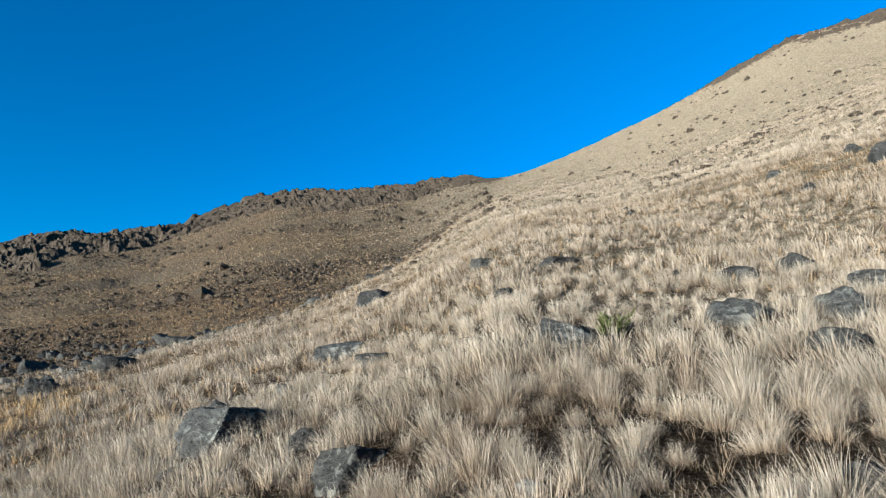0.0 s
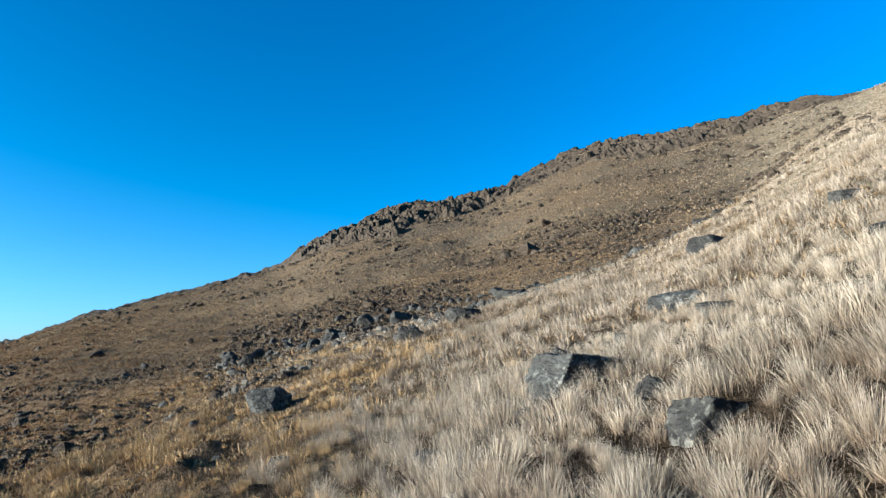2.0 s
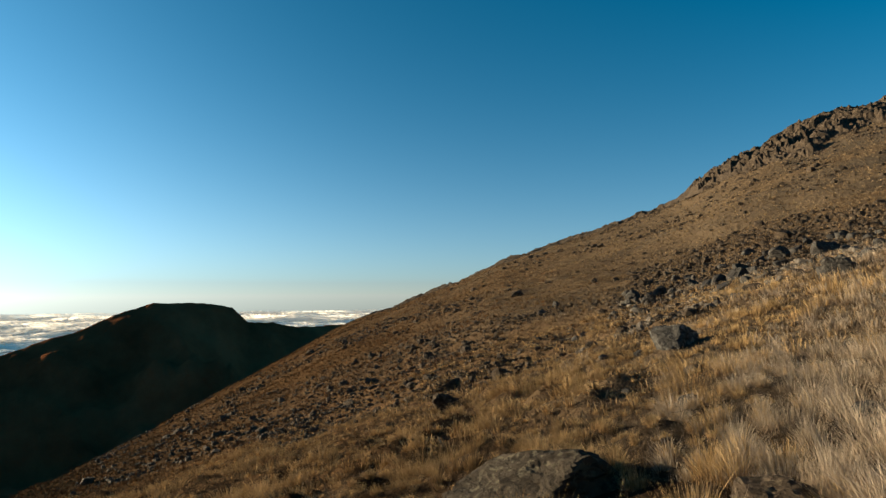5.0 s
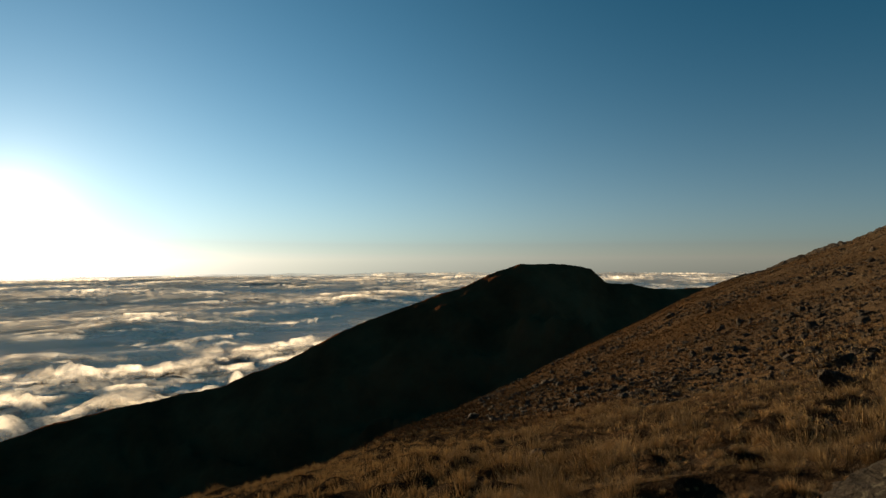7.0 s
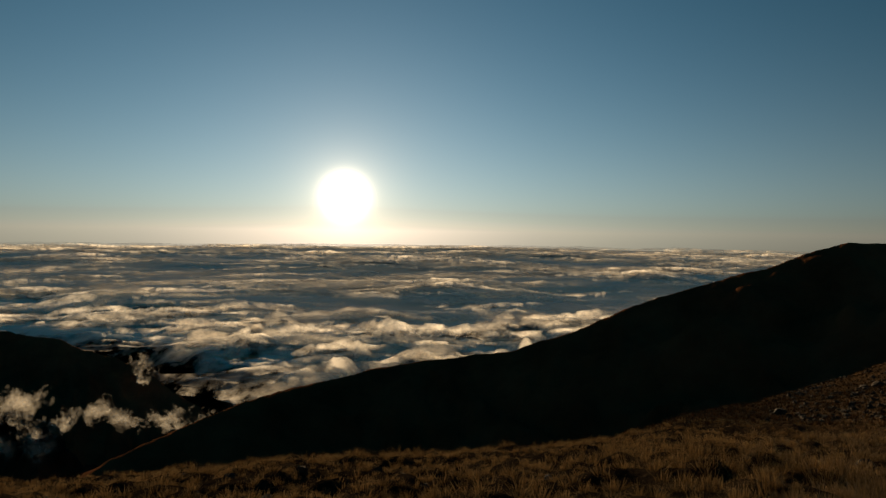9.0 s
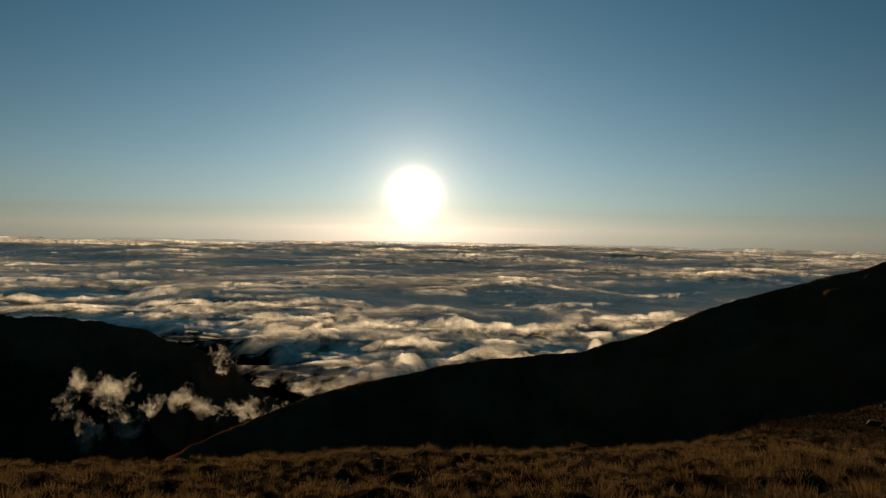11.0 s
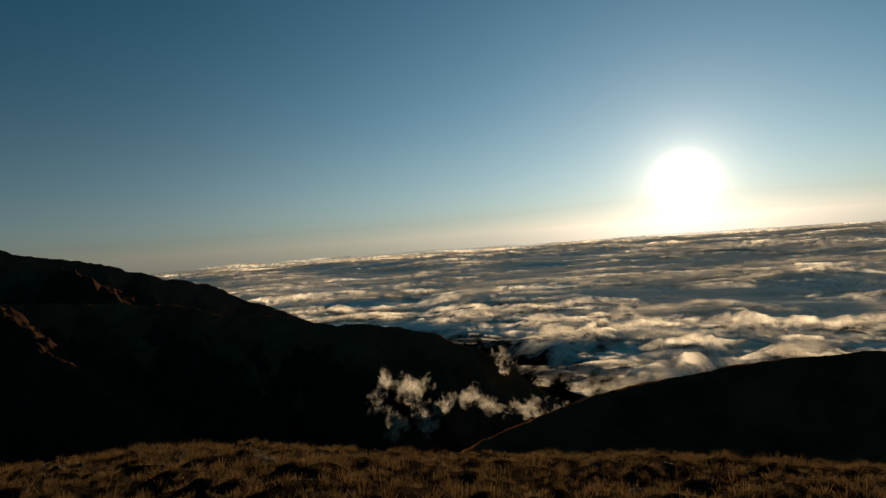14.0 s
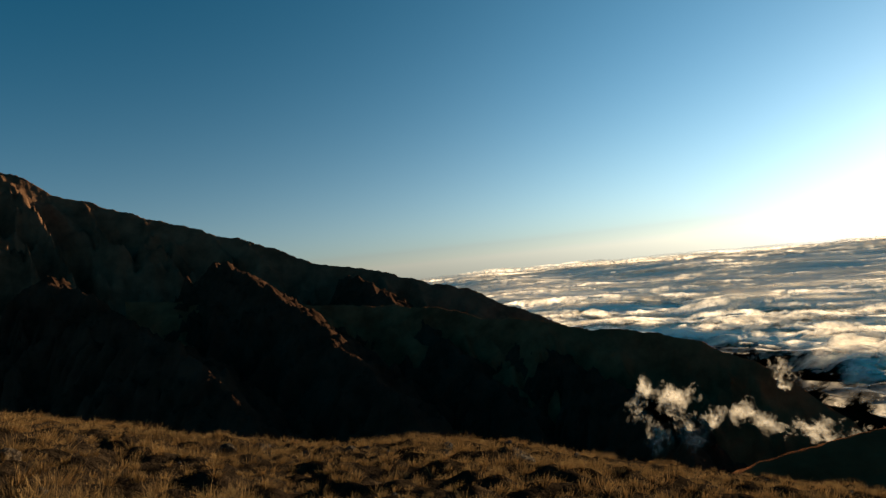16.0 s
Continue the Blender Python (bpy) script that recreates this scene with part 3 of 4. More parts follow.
def facet_rock(level, seed, planes=(), cuts=9, rough=0.04):
    """Points of a rock about one metre across: a ball cut by flat faces, then roughened."""
    rng = np.random.default_rng(seed)
    v, f = BALLS[level]
    n = rng.normal(size=(cuts, 3))
    n /= np.linalg.norm(n, axis=1)[:, None]
    d = rng.uniform(0.42, 0.8, cuts)
    if len(planes):
        pn = np.array([p[:3] for p in planes], float)
        pn /= np.linalg.norm(pn, axis=1)[:, None]
        n, d = np.concatenate([pn, n]), np.concatenate([[p[3] for p in planes], d + 0.12])
    dots = np.maximum(v @ n.T, 1e-3)
    reach = np.minimum((d[None] / dots).min(1), 1.0)
    p = v * reach[:, None]
    if rough:
        wob = np.array([noise.fractal(Vector(q * 2.3) + Vector((seed * 3.1, 0, 0)), 0.9, 2.1, 6 if level > 3 else 3) for q in p])
        p = p * (1 + rough * wob[:, None])
        if level > 3:
            q = p * 4.0
            ledge = np.array([noise.cell(Vector((a * 0.6, b * 0.6, c * 2.2)) + Vector((seed, 0, 0))) for a, b, c in q])
            p = p * (1 + 0.5 * rough * (ledge[:, None] - 0.5))
    return p * 0.62, f


# shapes of the rocks that show their faces: (normal in the rock's own axes, distance); x across, y away, z up
SHAPES = {
    "A": [(0.06, 0.02, 1, 0.42), (-0.72, -0.62, 0.32, 0.34), (0.5, -0.9, -0.06, 0.2), (1, 0.3, 0.5, 0.62), (0, 1, 0.1, 0.6)],
    "B": [(-0.8, -0.5, 0.36, 0.46), (0.62, -0.77, -0.15, 0.26), (0.1, 0.2, 1, 0.5)],
    "slab": [(-0.2, -0.35, 1, 0.32), (-0.5, -1, 0.2, 0.5), (0.3, 1, 0.2, 0.5)],
    "C": [(-0.6, -0.7, 0.5, 0.5), (0.6, -0.5, 0.7, 0.5), (0, 0.2, 1, 0.55)],
    "z1": [(-0.1, -0.9, 0.8, 0.42), (0.5, 0.1, 1, 0.42), (-0.9, 0, 0.6, 0.6)],
    "z2": [(0, -0.6, 1, 0.5), (-0.8, -0.3, 0.5, 0.6)],
    "z6": [(0, -0.7, 0.8, 0.5), (0.7, -0.3, 0.6, 0.55)],
    "big": [(-0.72, -0.34, 0.62, 0.36), (0.75, -0.7, 0.12, 0.4), (0.9, 0.1, 0.5, 0.5), (-0.5, -0.9, 0.3, 0.56), (0, 0.6, 1, 0.6)],
    "G": [(-0.35, -0.8, 0.6, 0.42), (0.9, -0.6, 0.3, 0.46), (0, 0.2, 1, 0.5)],
    "flat": [(0, 0, 1, 0.3)],
    "pale": [], "": [],
}
LABELS = {
    "A": "large grey angular boulder with a flat top among dry grass", "B": "dark jagged boulder with a deep shaded face in grass", "slab": "long tilted grey rock slab sunk in dry grass",
    "C": "dark rounded boulder at the edge of the rubble", "z1": "grey lichen-spotted boulder beside a green plant", "z2": "low grey rock half hidden in straw grass", "z6": "tall grey rock half covered by straw grass",
    "big": "big rough brown-grey boulder with a black shaded side", "G": "pale grey boulder with a dark end on the slope", "flat": "flat dark rock lying in dry grass", "pale": "small pale grey stone in grass",
    "": "dark weathered rock lying in dry grass",
}
# x, y, width, height, bearing from the eye, shape
BOULDERS = [
    (-2.25, 6.87, 1.08, 0.66, 18.1, "A"),
    (-0.65, 4.76, 0.58, 0.42, 7.8, "B"),
    (-1.28, 5.99, 0.30, 0.19, 12.1, ""),
    (-2.59, 6.22, 0.19, 0.17, 22.6, ""),
    (-1.72, 10.76, 0.85, 0.44, 9.1, "slab"),
    (-0.94, 8.78, 0.47, 0.19, 6.1, ""),
    (-2.11, 8.77, 0.28, 0.18, 13.5, ""),
    (-2.12, 20.49, 1.21, 0.56, 5.9, "C"),
    (-8.28, 42.18, 1.75, 0.66, 11.1, ""),
    (-10.06, 19.83, 1.25, 0.48, 26.9, ""),
    (-11.41, 18.40, 0.97, 0.48, 31.8, ""),
    (1.13, 5.94, 0.64, 0.34, -10.8, "z1"),
    (2.76, 6.00, 0.54, 0.27, -24.7, "z2"),
    (3.75, 5.88, 0.5, 0.36, -32.5, "z6"),
    (2.99, 4.86, 0.44, 0.2, -31.6, ""),
    (4.67, 6.73, 0.44, 0.24, -34.8, ""),
    (2.17, 11.39, 0.79, 0.23, -10.8, "flat"),
    (0.95, 13.19, 0.57, 0.24, -4.1, "flat"),
    (3.99, 8.40, 0.55, 0.20, -25.4, ""),
    (4.86, 8.48, 0.49, 0.26, -29.8, ""),
    (2.94, 13.82, 0.19, 0.16, -12.0, ""),
    (11.19, 19.86, 0.57, 0.47, -29.4, ""),
    (12.48, 16.38, 1.00, 0.81, -37.3, ""),
    (9.59, 15.58, 0.51, 0.30, -31.6, ""),
    (13.70, 19.42, 0.62, 0.31, -35.2, ""),
    (0.42, 3.29, 0.15, 0.09, -7.2, "pale"),
    (5.78, 15.38, 0.53, 0.15, -20.6, "flat"),
    (1.94, 3.01, 0.27, 0.29, -32.8, ""),
    (-9.85, 10.31, 1.02, 0.59, 43.7, "G"),
    (-2.31, 4.14, 0.26, 0.21, 29.2, ""),
    (-18.08, 9.13, 0.83, 0.46, 63.2, ""),
    (-11.58, 18.61, 0.98, 0.45, 31.9, ""),
    (-9.97, 19.92, 0.80, 0.36, 26.6, ""),
    (-15.32, 20.04, 0.90, 0.22, 37.4, ""),
    (-20.07, 16.60, 0.58, 0.51, 50.4, ""),
    (-19.35, 17.60, 0.47, 0.40, 47.7, ""),
    (-4.45, 3.06, 1.7, 0.74, 55.8, "big"),
    (-2.68, 3.49, 0.5, 0.2, 37.5, ""),
    (-7.10, 7.77, 0.33, 0.15, 42.4, ""),
    (-19.53, 17.83, 0.71, 0.40, 47.6, ""),
    (-13.15, -9.52, 0.42, 0.22, 125.9, ""),
    (-11.95, -10.92, 0.31, 0.22, 132.4, ""),
    (-9.02, -9.15, 0.22, 0.17, 135.4, "pale"),
    (4.27, -18.08, 0.5, 0.3, 193.3, ""),
    (2.33, -18.45, 0.45, 0.27, 187.2, ""),
    (-3.34, -16.10, 0.85, 0.27, 168.3, ""),
    (5.17, -9.52, 0.35, 0.3, 208.5, ""),
    (1.09, -19.43, 0.46, 0.18, 183.2, ""),
    (-1.50, -17.16, 0.5, 0.22, 175.0, ""),
    (3.81, -20.16, 0.57, 0.21, 190.7, ""),
    (-0.44, -19.42, 0.54, 0.14, 178.7, ""),
    (-13.57, -9.71, 0.45, 0.24, 125.6, ""),
    (-3.88, -19.05, 1.2, 0.24, 168.5, ""),
]
PALE = make_rock("pale_stone", (0.1, 0.09, 0.08), (0.22, 0.2, 0.175), (0.3, 0.28, 0.24))
BROWN = make_rock("brown_rock", (0.022, 0.017, 0.012), (0.075, 0.06, 0.043), (0.11, 0.095, 0.065))
GREY = make_rock("grey_rock", (0.024, 0.022, 0.02), (0.085, 0.08, 0.072), (0.2, 0.19, 0.165))
for k, (bx, by, w, h, az, shape) in enumerate(BOULDERS):
    pts, faces = facet_rock(5 if w > 0.9 and math.hypot(bx, by) < 9 else 4 if math.hypot(bx, by) < 12 else 3, 100 + k, SHAPES[shape], 8 if shape == "" else 7, 0.1)
    tall = min(h * {"flat": 1.6, "big": 0.95}.get(shape, 1.25), 0.7 * w)
    size = np.array([w * 1.06, w * (0.75 if shape != "slab" else 1.3), tall * 1.45])
    pts = pts - (pts.max(0) + pts.min(0)) / 2 * np.array([1, 1, 0])
    pts = pts * size / (2 * np.abs(pts).max(0))
    z0 = float(terrain(bx, by))
    ob = mesh_object("boulder" if w > 0.45 else "rock", pts, faces, PALE if shape == "pale" else GREY if shape in ("A", "z1", "z2", "z6", "G", "slab") else BROWN if shape == "big" else LEDGE if az > 33 else ROCK, flat=True)
    a = radians(az)
    ob.matrix_world = Matrix.Translation((bx - math.sin(a) * w * 0.25, by + math.cos(a) * w * 0.25, z0 + tall * 0.22)) @ Matrix.Rotation(a, 4, "Z")
    tagged(ob, LABELS[shape], "boulder" if w > 0.45 else "rock")


def rock_heap(name, xs, ys, sizes, seed, material, sink=0.2, level=2, squash=0.75):
    """Many rocks joined into one mesh, each resting on the slope."""
    rng = np.random.default_rng(seed)
    kinds = [facet_rock(level, seed + 50 + i, (), 9, 0.05) for i in range(10)]
    zs = terrain(xs, ys)
    vs, fs, start = [], [], 0
    for x, y, z, s in zip(xs, ys, zs, sizes):
        p, f = kinds[rng.integers(10)]
        q = np.array(Euler(rng.uniform(-3, 3, 3)).to_matrix())
        pts = (p @ q.T) * np.array([1, 1, squash]) * s * rng.uniform(0.75, 1.25, 3)
        vs.append(pts + (x, y, z + s * (0.3 - sink)))
        fs.append(f + start)
        start += len(p)
    return mesh_object(name, np.concatenate(vs), np.concatenate(fs), material, flat=True)


rng = np.random.default_rng(5)
# rubble: a band along the foot of the far slope, thinning upwards, and stony patches higher up
n = 62000
az, u = rng.uniform(-5, 104, n), rng.uniform(0, 1, n)
r1, r2 = curve(SLOPE, 2, az), curve(SLOPE, 4, az)
r = r1 * 0.93 * (r2 / (r1 * 0.93)) ** u
x, y = polar(az, r)
s = (r - r1) / (r2 - r1)
keep = rng.uniform(0, 1, n) < 0.04 * smooth(1.05, 0.6, s) * smooth(70, 35, az) + 0.85 * stoniness(x, y, s, az) ** 1.4 * (1 - 0.75 * smooth(48, 75, az))
x, y, r, az = x[keep], y[keep], r[keep], az[keep]
size = (0.06 + 0.0036 * r) * np.exp(rng.normal(0, 0.5, len(x)))
big = (size > 0.16) & (r < 60) & (az < 58)
order = np.argsort(-size * big)[:int(min(big.sum(), 110))]
mask = np.zeros(len(x), bool)
mask[order] = True
tagged(rock_heap("rubble", x[~mask], y[~mask], size[~mask], 300, LEDGE, level=1, squash=0.7), "grey-brown stones and rubble strewn over the dry slope", "rubble", kind="stuff")
shapes = [facet_rock(3, 900 + i, (), 10, 0.06) for i in range(10)]
loose = []
for p, f in shapes:
    me_ob = mesh_object("rock", p * np.array([1, 1, 0.8]), f, ROCK, flat=True)
    loose.append(tagged(me_ob, "dark angular rock lying in the rubble below the ridge", "rock", "rocks in the rubble"))
for k, (px, py, ps) in enumerate(zip(x[mask], y[mask], size[mask])):
    m = Matrix.Translation((px, py, float(terrain(px, py)) + 0.12 * ps)) @ Euler((rng.uniform(-.3, .3), rng.uniform(-.3, .3), rng.uniform(0, 6.28))).to_matrix().to_4x4()
    ob = loose[k] if k < 10 else copy_thing(loose[k % 10], m)
    if k < 10:
        ob.matrix_world = m
    ob.scale = (ps, ps, ps)

# the thick drift of stones along the foot of the far slope
n = 16000
az = rng.uniform(4, 70, n)
r = curve(SLOPE, 2, az) * (0.96 + 0.75 * rng.uniform(0, 1, n) ** 1.7)
x, y = polar(az, r)
drift = fbm(x / 9, y / 9, 4, 0.6, seed=83) + 0.5 * fbm(x / 2.2, y / 2.2, 2, seed=84)
keep = rng.uniform(0, 1, n) < smooth(-0.22, 0.25, drift) * (0.75 - 0.75 * smooth(30, 58, az))
x, y, r = x[keep], y[keep], r[keep]
tagged(rock_heap("foot_rubble", x, y, (0.09 + 0.0028 * r) * np.exp(rng.normal(0, 0.45, len(x))), 320, CRAG, level=1, squash=0.75, sink=0.15), "dark angular stones drifted along the foot of the slope", "rubble", kind="stuff")

# dark stony bands along the flank that falls away to the hill
n = 22000
az, u = rng.uniform(60, 92, n), rng.uniform(0, 1, n)
r1, r2 = curve(SLOPE, 2, az), curve(SLOPE, 4, az)
r = r1 * (np.minimum(r2, 190) / r1) ** u
x, y = polar(az, r)
s = (r - r1) / (r2 - r1)
bands = fbm(s * 9 - az / 25, az / 15, 3, 0.55, seed=171) + 0.3 * fbm(x / 4, y / 4, 2, seed=172)
keep = rng.uniform(0, 1, n) < 0.42 * smooth(0.1, 0.42, bands) + 0.2 * np.exp(-((s - 0.03) / 0.05) ** 2) * smooth(-0.1, 0.3, bands)
x, y, r = x[keep], y[keep], r[keep]
tagged(rock_heap("flank_stones", x, y, (0.1 + 0.0028 * r) * np.exp(rng.normal(0, 0.45, len(x))), 340, LEDGE, level=1, squash=0.6, sink=0.22), "dark stones lying in bands across the russet flank", "stones", kind="stuff")

# crags: broken outcrops along the crest
n = 16000
az = rng.uniform(-45, 74, n)
r2 = curve(SLOPE, 4, az)
down = np.abs(rng.normal(0, 1, n))
weight = np.interp(az, [-45, -34, -30, -24, -20, -12, -7, -4, 2, 12, 16, 20, 25, 30, 42, 46, 55, 66, 74], [1, 1, .9, .5, .1, .0, .0, .5, .8, .9, .6, .6, 1, 1, .9, .8, .4, .3, .15])
deep = np.interp(az, [-45, -20, -5, 0, 15, 22, 32, 42, 50, 74], [12, 4, 10, 28, 36, 34, 46, 36, 22, 12])
r = r2 + 2.5 - down * deep
x, y = polar(az, r)
clump = smooth(-0.25, 0.25, fbm(x / 7, y / 7, 3, seed=81))
keep = (rng.uniform(0, 1, n) < weight * (0.25 + 0.75 * clump) * np.where(down < 0.4, 1, 0.85))
x, y = x[keep], y[keep]
size = np.interp(az[keep], [-45, -5, 5, 20, 26, 42, 50, 74], [1.2, 1.0, 1.2, 1.3, 1.6, 1.5, 1.2, 1.1]) * np.exp(rng.normal(0, 0.45, len(x))) * (0.6 + 0.5 * clump[keep]) * (0.55 + 0.45 * weight[keep]) * (1 - 0.4 * np.minimum(down[keep] / 2, 1))
tagged(rock_heap("crags", x, y, size, 500, LEDGE, sink=0.42, level=1, squash=0.65), "broken dark rock outcrops along the crest of the slope", "crags", kind="stuff")



def cells(x, y, size, seed):
    """A blocky field: each jittered cell has one value, 0 to 1."""
    gx, gy = np.floor(x / size), np.floor(y / size)
    best, val = np.full(x.shape, 1e9), np.zeros(x.shape)
    for i in (-1, 0, 1):
        for j in (-1, 0, 1):
            cx, cy = (gx + i).astype(np.int64), (gy + j).astype(np.int64)
            px, py = (cx + lattice(cx, cy, seed)) * size, (cy + lattice(cx, cy, seed + 1)) * size
            d = (x - px) ** 2 + (y - py) ** 2
            near = d < best
            best, val = np.where(near, d, best), np.where(near, lattice(cx, cy, seed + 2), val)
    return val


def outcrop(name, az0, az1, table, label, seed, material, lift=-0.2):
    """A broken rock band along the crest: blocks that stand out of the slope by ledges. Table: bearing, depth down the slope, boldness."""
    az = np.arange(az0, az1, 0.17)
    dist = np.linspace(-9, 1, 64)
    xs = [t[0] for t in table]
    depth, bold = np.interp(az, xs, [t[1] for t in table]), np.interp(az, xs, [t[2] for t in table])
    r2 = curve(SLOPE, 4, az)
    d = np.where(dist[:, None] < 0, dist[:, None] / 9 * depth[None], dist[:, None] * 5)
    x, y = polar(az[None] + 0 * d, r2[None] + d)
    edge = smooth(-1.0, -0.7, d / depth[None] + 0.25 * fbm(x / 9, y / 9, 3, seed=seed + 40)) * smooth(5, 2, d)
    edge = np.where(d > 0, smooth(5, 1, d), edge)
    along, down = np.radians(az)[None] * r2[None] + 0 * d, d
    h = 1.3 * cells(along * 0.6 + 0.5 * down, down, 3.0, seed) + 0.8 * cells(along * 0.7 - 0.3 * down, down, 1.4, seed + 5)
    h = h + 0.7 * fbm(x / 1.1, y / 1.1, 3, seed=seed + 8) + 2.4 * fbm(along / 17, down / 9, 4, 0.6, seed=seed + 11)
    z = terrain(x, y) + lift + h * edge * bold[None] * 1.12 - 1.5 * (1 - edge)
    ob = sheet(name, np.stack([x, y, z], -1), len(dist), len(az), material, flat=True)
    return tagged(ob, label, "outcrop", kind="structure")


BAND = [(-7, 8, 0.0), (-3.5, 14, 0.7), (4, 34, 1.1), (11, 38, 1.1), (15, 32, 1.05), (20, 28, 0.85), (25, 44, 1.2), (33, 64, 1.4), (41, 46, 1.15), (44, 14, 0.55), (47, 16, 0.85), (52, 14, 0.6), (60, 10, 0.6), (68, 8, 0.55), (74, 6, 0.0)]
outcrop("ridge_outcrop", -7, 74, BAND, "long broken outcrop of dark rock along the crest", 211, LEDGE)
outcrop("summit_outcrop", -46, -20, [(-46, 16, 0.7), (-36, 18, 0.8), (-31, 22, 0.9), (-27, 14, 0.8), (-22, 5, 0.0)], "dark rock outcrop on the grassy summit ridge", 231, LEDGE, -0.75)

# stones in drifts on the upper grass slope
n = 5200
az, r = rng.uniform(-44, 6, n), np.exp(rng.uniform(math.log(30), math.log(215), n))
x, y = polar(az, r)
keep = fbm(r / 22 + az / 25, az / 14, 3, 0.6, seed=76) + 0.25 * rng.normal(size=n) > 0.2
x, y, r = x[keep], y[keep], r[keep]
tagged(rock_heap("slope_stones", x, y, (0.1 + 0.004 * r) * np.exp(rng.normal(0, 0.5, len(x))), 660, LEDGE, level=1, squash=0.6, sink=0.28), "small dark stones showing through the grass of the upper slope", "stones", kind="stuff")

# scattered stones on the near slope
n = 260
az, r = rng.uniform(-45, 215, n), np.sqrt(rng.uniform(9, 27 ** 2, n))
x, y = polar(az, r)
tagged(rock_heap("stones", x, y, 0.12 * np.exp(rng.normal(0, 0.45, n)), 640, ROCK, level=2), "small dark stones scattered in the grass", "stones", kind="stuff")


# ---- grass ----
def tuft_mesh(x, y, z, height, spread, blades, width, seed, segments=1, flop=50, wind=(-0.22, -0.06)):
    """Points and faces of tussocks: fountains of fine blades that rise from a tight foot, arch outwards and droop at the tips."""
    rng = np.random.default_rng(seed)
    n = len(x) * blades
    i = np.repeat(np.arange(len(x)), blades)
    phi = rng.uniform(0, 2 * np.pi, n)
    off = np.sqrt(rng.uniform(0, 1, n))
    out = np.stack([np.cos(phi + rng.normal(0, 0.5, n)), np.sin(phi + rng.normal(0, 0.5, n))], -1)
    lean = np.radians(rng.normal(0, 15, n) + 0.42 * flop * off * rng.uniform(0.3, 1.0, n))
    bend = np.radians(flop * off * rng.uniform(0.25, 1.1, n) + 30 * (rng.uniform(0, 1, n) < 0.12))
    length = height[i] * rng.uniform(0.4, 1.2, n)
    drift = (rng.normal(0, 0.24, (len(x), 2)) + np.array(wind))[i]
    base = np.stack([x[i] + spread[i] * 0.34 * off * np.cos(phi), y[i] + 0.34 * spread[i] * off * np.sin(phi), z[i] - 0.03 + 0.12 * spread[i] * (1 - off ** 2)], -1)
    side = np.stack([-np.sin(phi + rng.normal(0, 0.9, n)), np.cos(phi + rng.normal(0, 0.9, n)), np.zeros(n)], -1) * (width * rng.uniform(0.6, 1.4, n))[:, None]
    steps = 4
    line, at = [base], base
    for k in range(steps):
        t = (k + 0.5) / steps
        angle = lean + bend * t ** 1.2
        flow = np.concatenate([np.sin(angle)[:, None] * out + drift * t * 1.3, np.cos(angle)[:, None]], 1)
        at = at + (length / steps)[:, None] * flow / np.linalg.norm(flow, axis=1)[:, None]
        line.append(at)
    k = np.arange(n)[:, None]
    if segments == 1:
        v = np.stack([base - side, base + side, line[4]], 1).reshape(-1, 3)
        f = 3 * k + [0, 1, 2]
    elif segments == 2:
        v = np.stack([base - side, base + side, line[2] - side * 0.8, line[2] + side * 0.8, line[4]], 1).reshape(-1, 3)
        f = np.concatenate([5 * k + [0, 1, 3], 5 * k + [0, 3, 2], 5 * k + [2, 3, 4]], 1).reshape(-1, 3)
    else:
        v = np.stack([base - side, base + side, line[2] - side * 0.9, line[2] + side * 0.9, line[3] - side * 0.6, line[3] + side * 0.6, line[4]], 1).reshape(-1, 3)
        f = np.concatenate([7 * k + q for q in ([0, 1, 3], [0, 3, 2], [2, 3, 5], [2, 5, 4], [4, 5, 6])], 1).reshape(-1, 3)
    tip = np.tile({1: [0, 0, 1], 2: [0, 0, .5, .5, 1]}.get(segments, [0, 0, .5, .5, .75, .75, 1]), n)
    return v, f, tip


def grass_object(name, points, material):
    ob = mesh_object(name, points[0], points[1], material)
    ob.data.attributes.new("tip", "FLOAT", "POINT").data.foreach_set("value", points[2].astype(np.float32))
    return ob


def tussocks(name, x, y, height, spread, blades, width, seed, material, segments=1, flop=50):
    """Tussocks joined into one mesh."""
    return grass_object(name, tuft_mesh(x, y, terrain(x, y), height, spread, blades, width, seed, segments, flop), material)


# bare hollows, their dark ground standing for the shade between tussocks: x, y, radius
HOLLOWS = [(1.66, 6.08, 0.24), (1.6, 5.75, 0.16), (1.30, 3.55, 0.12), (1.95, 3.05, 0.1), (0.55, 3.1, 0.1), (0.95, 5.7, 0.14), (1.75, 6.0, 0.16), (-0.1, 3.2, 0.09), (0.2, 6.4, 0.14), (-1.9, 6.4, 0.15), (-2.1, 4.75, 0.13), (-3.6, 4.7, 0.18), (-3.9, 4.5, 0.12), (-2.9, 4.4, 0.12)]


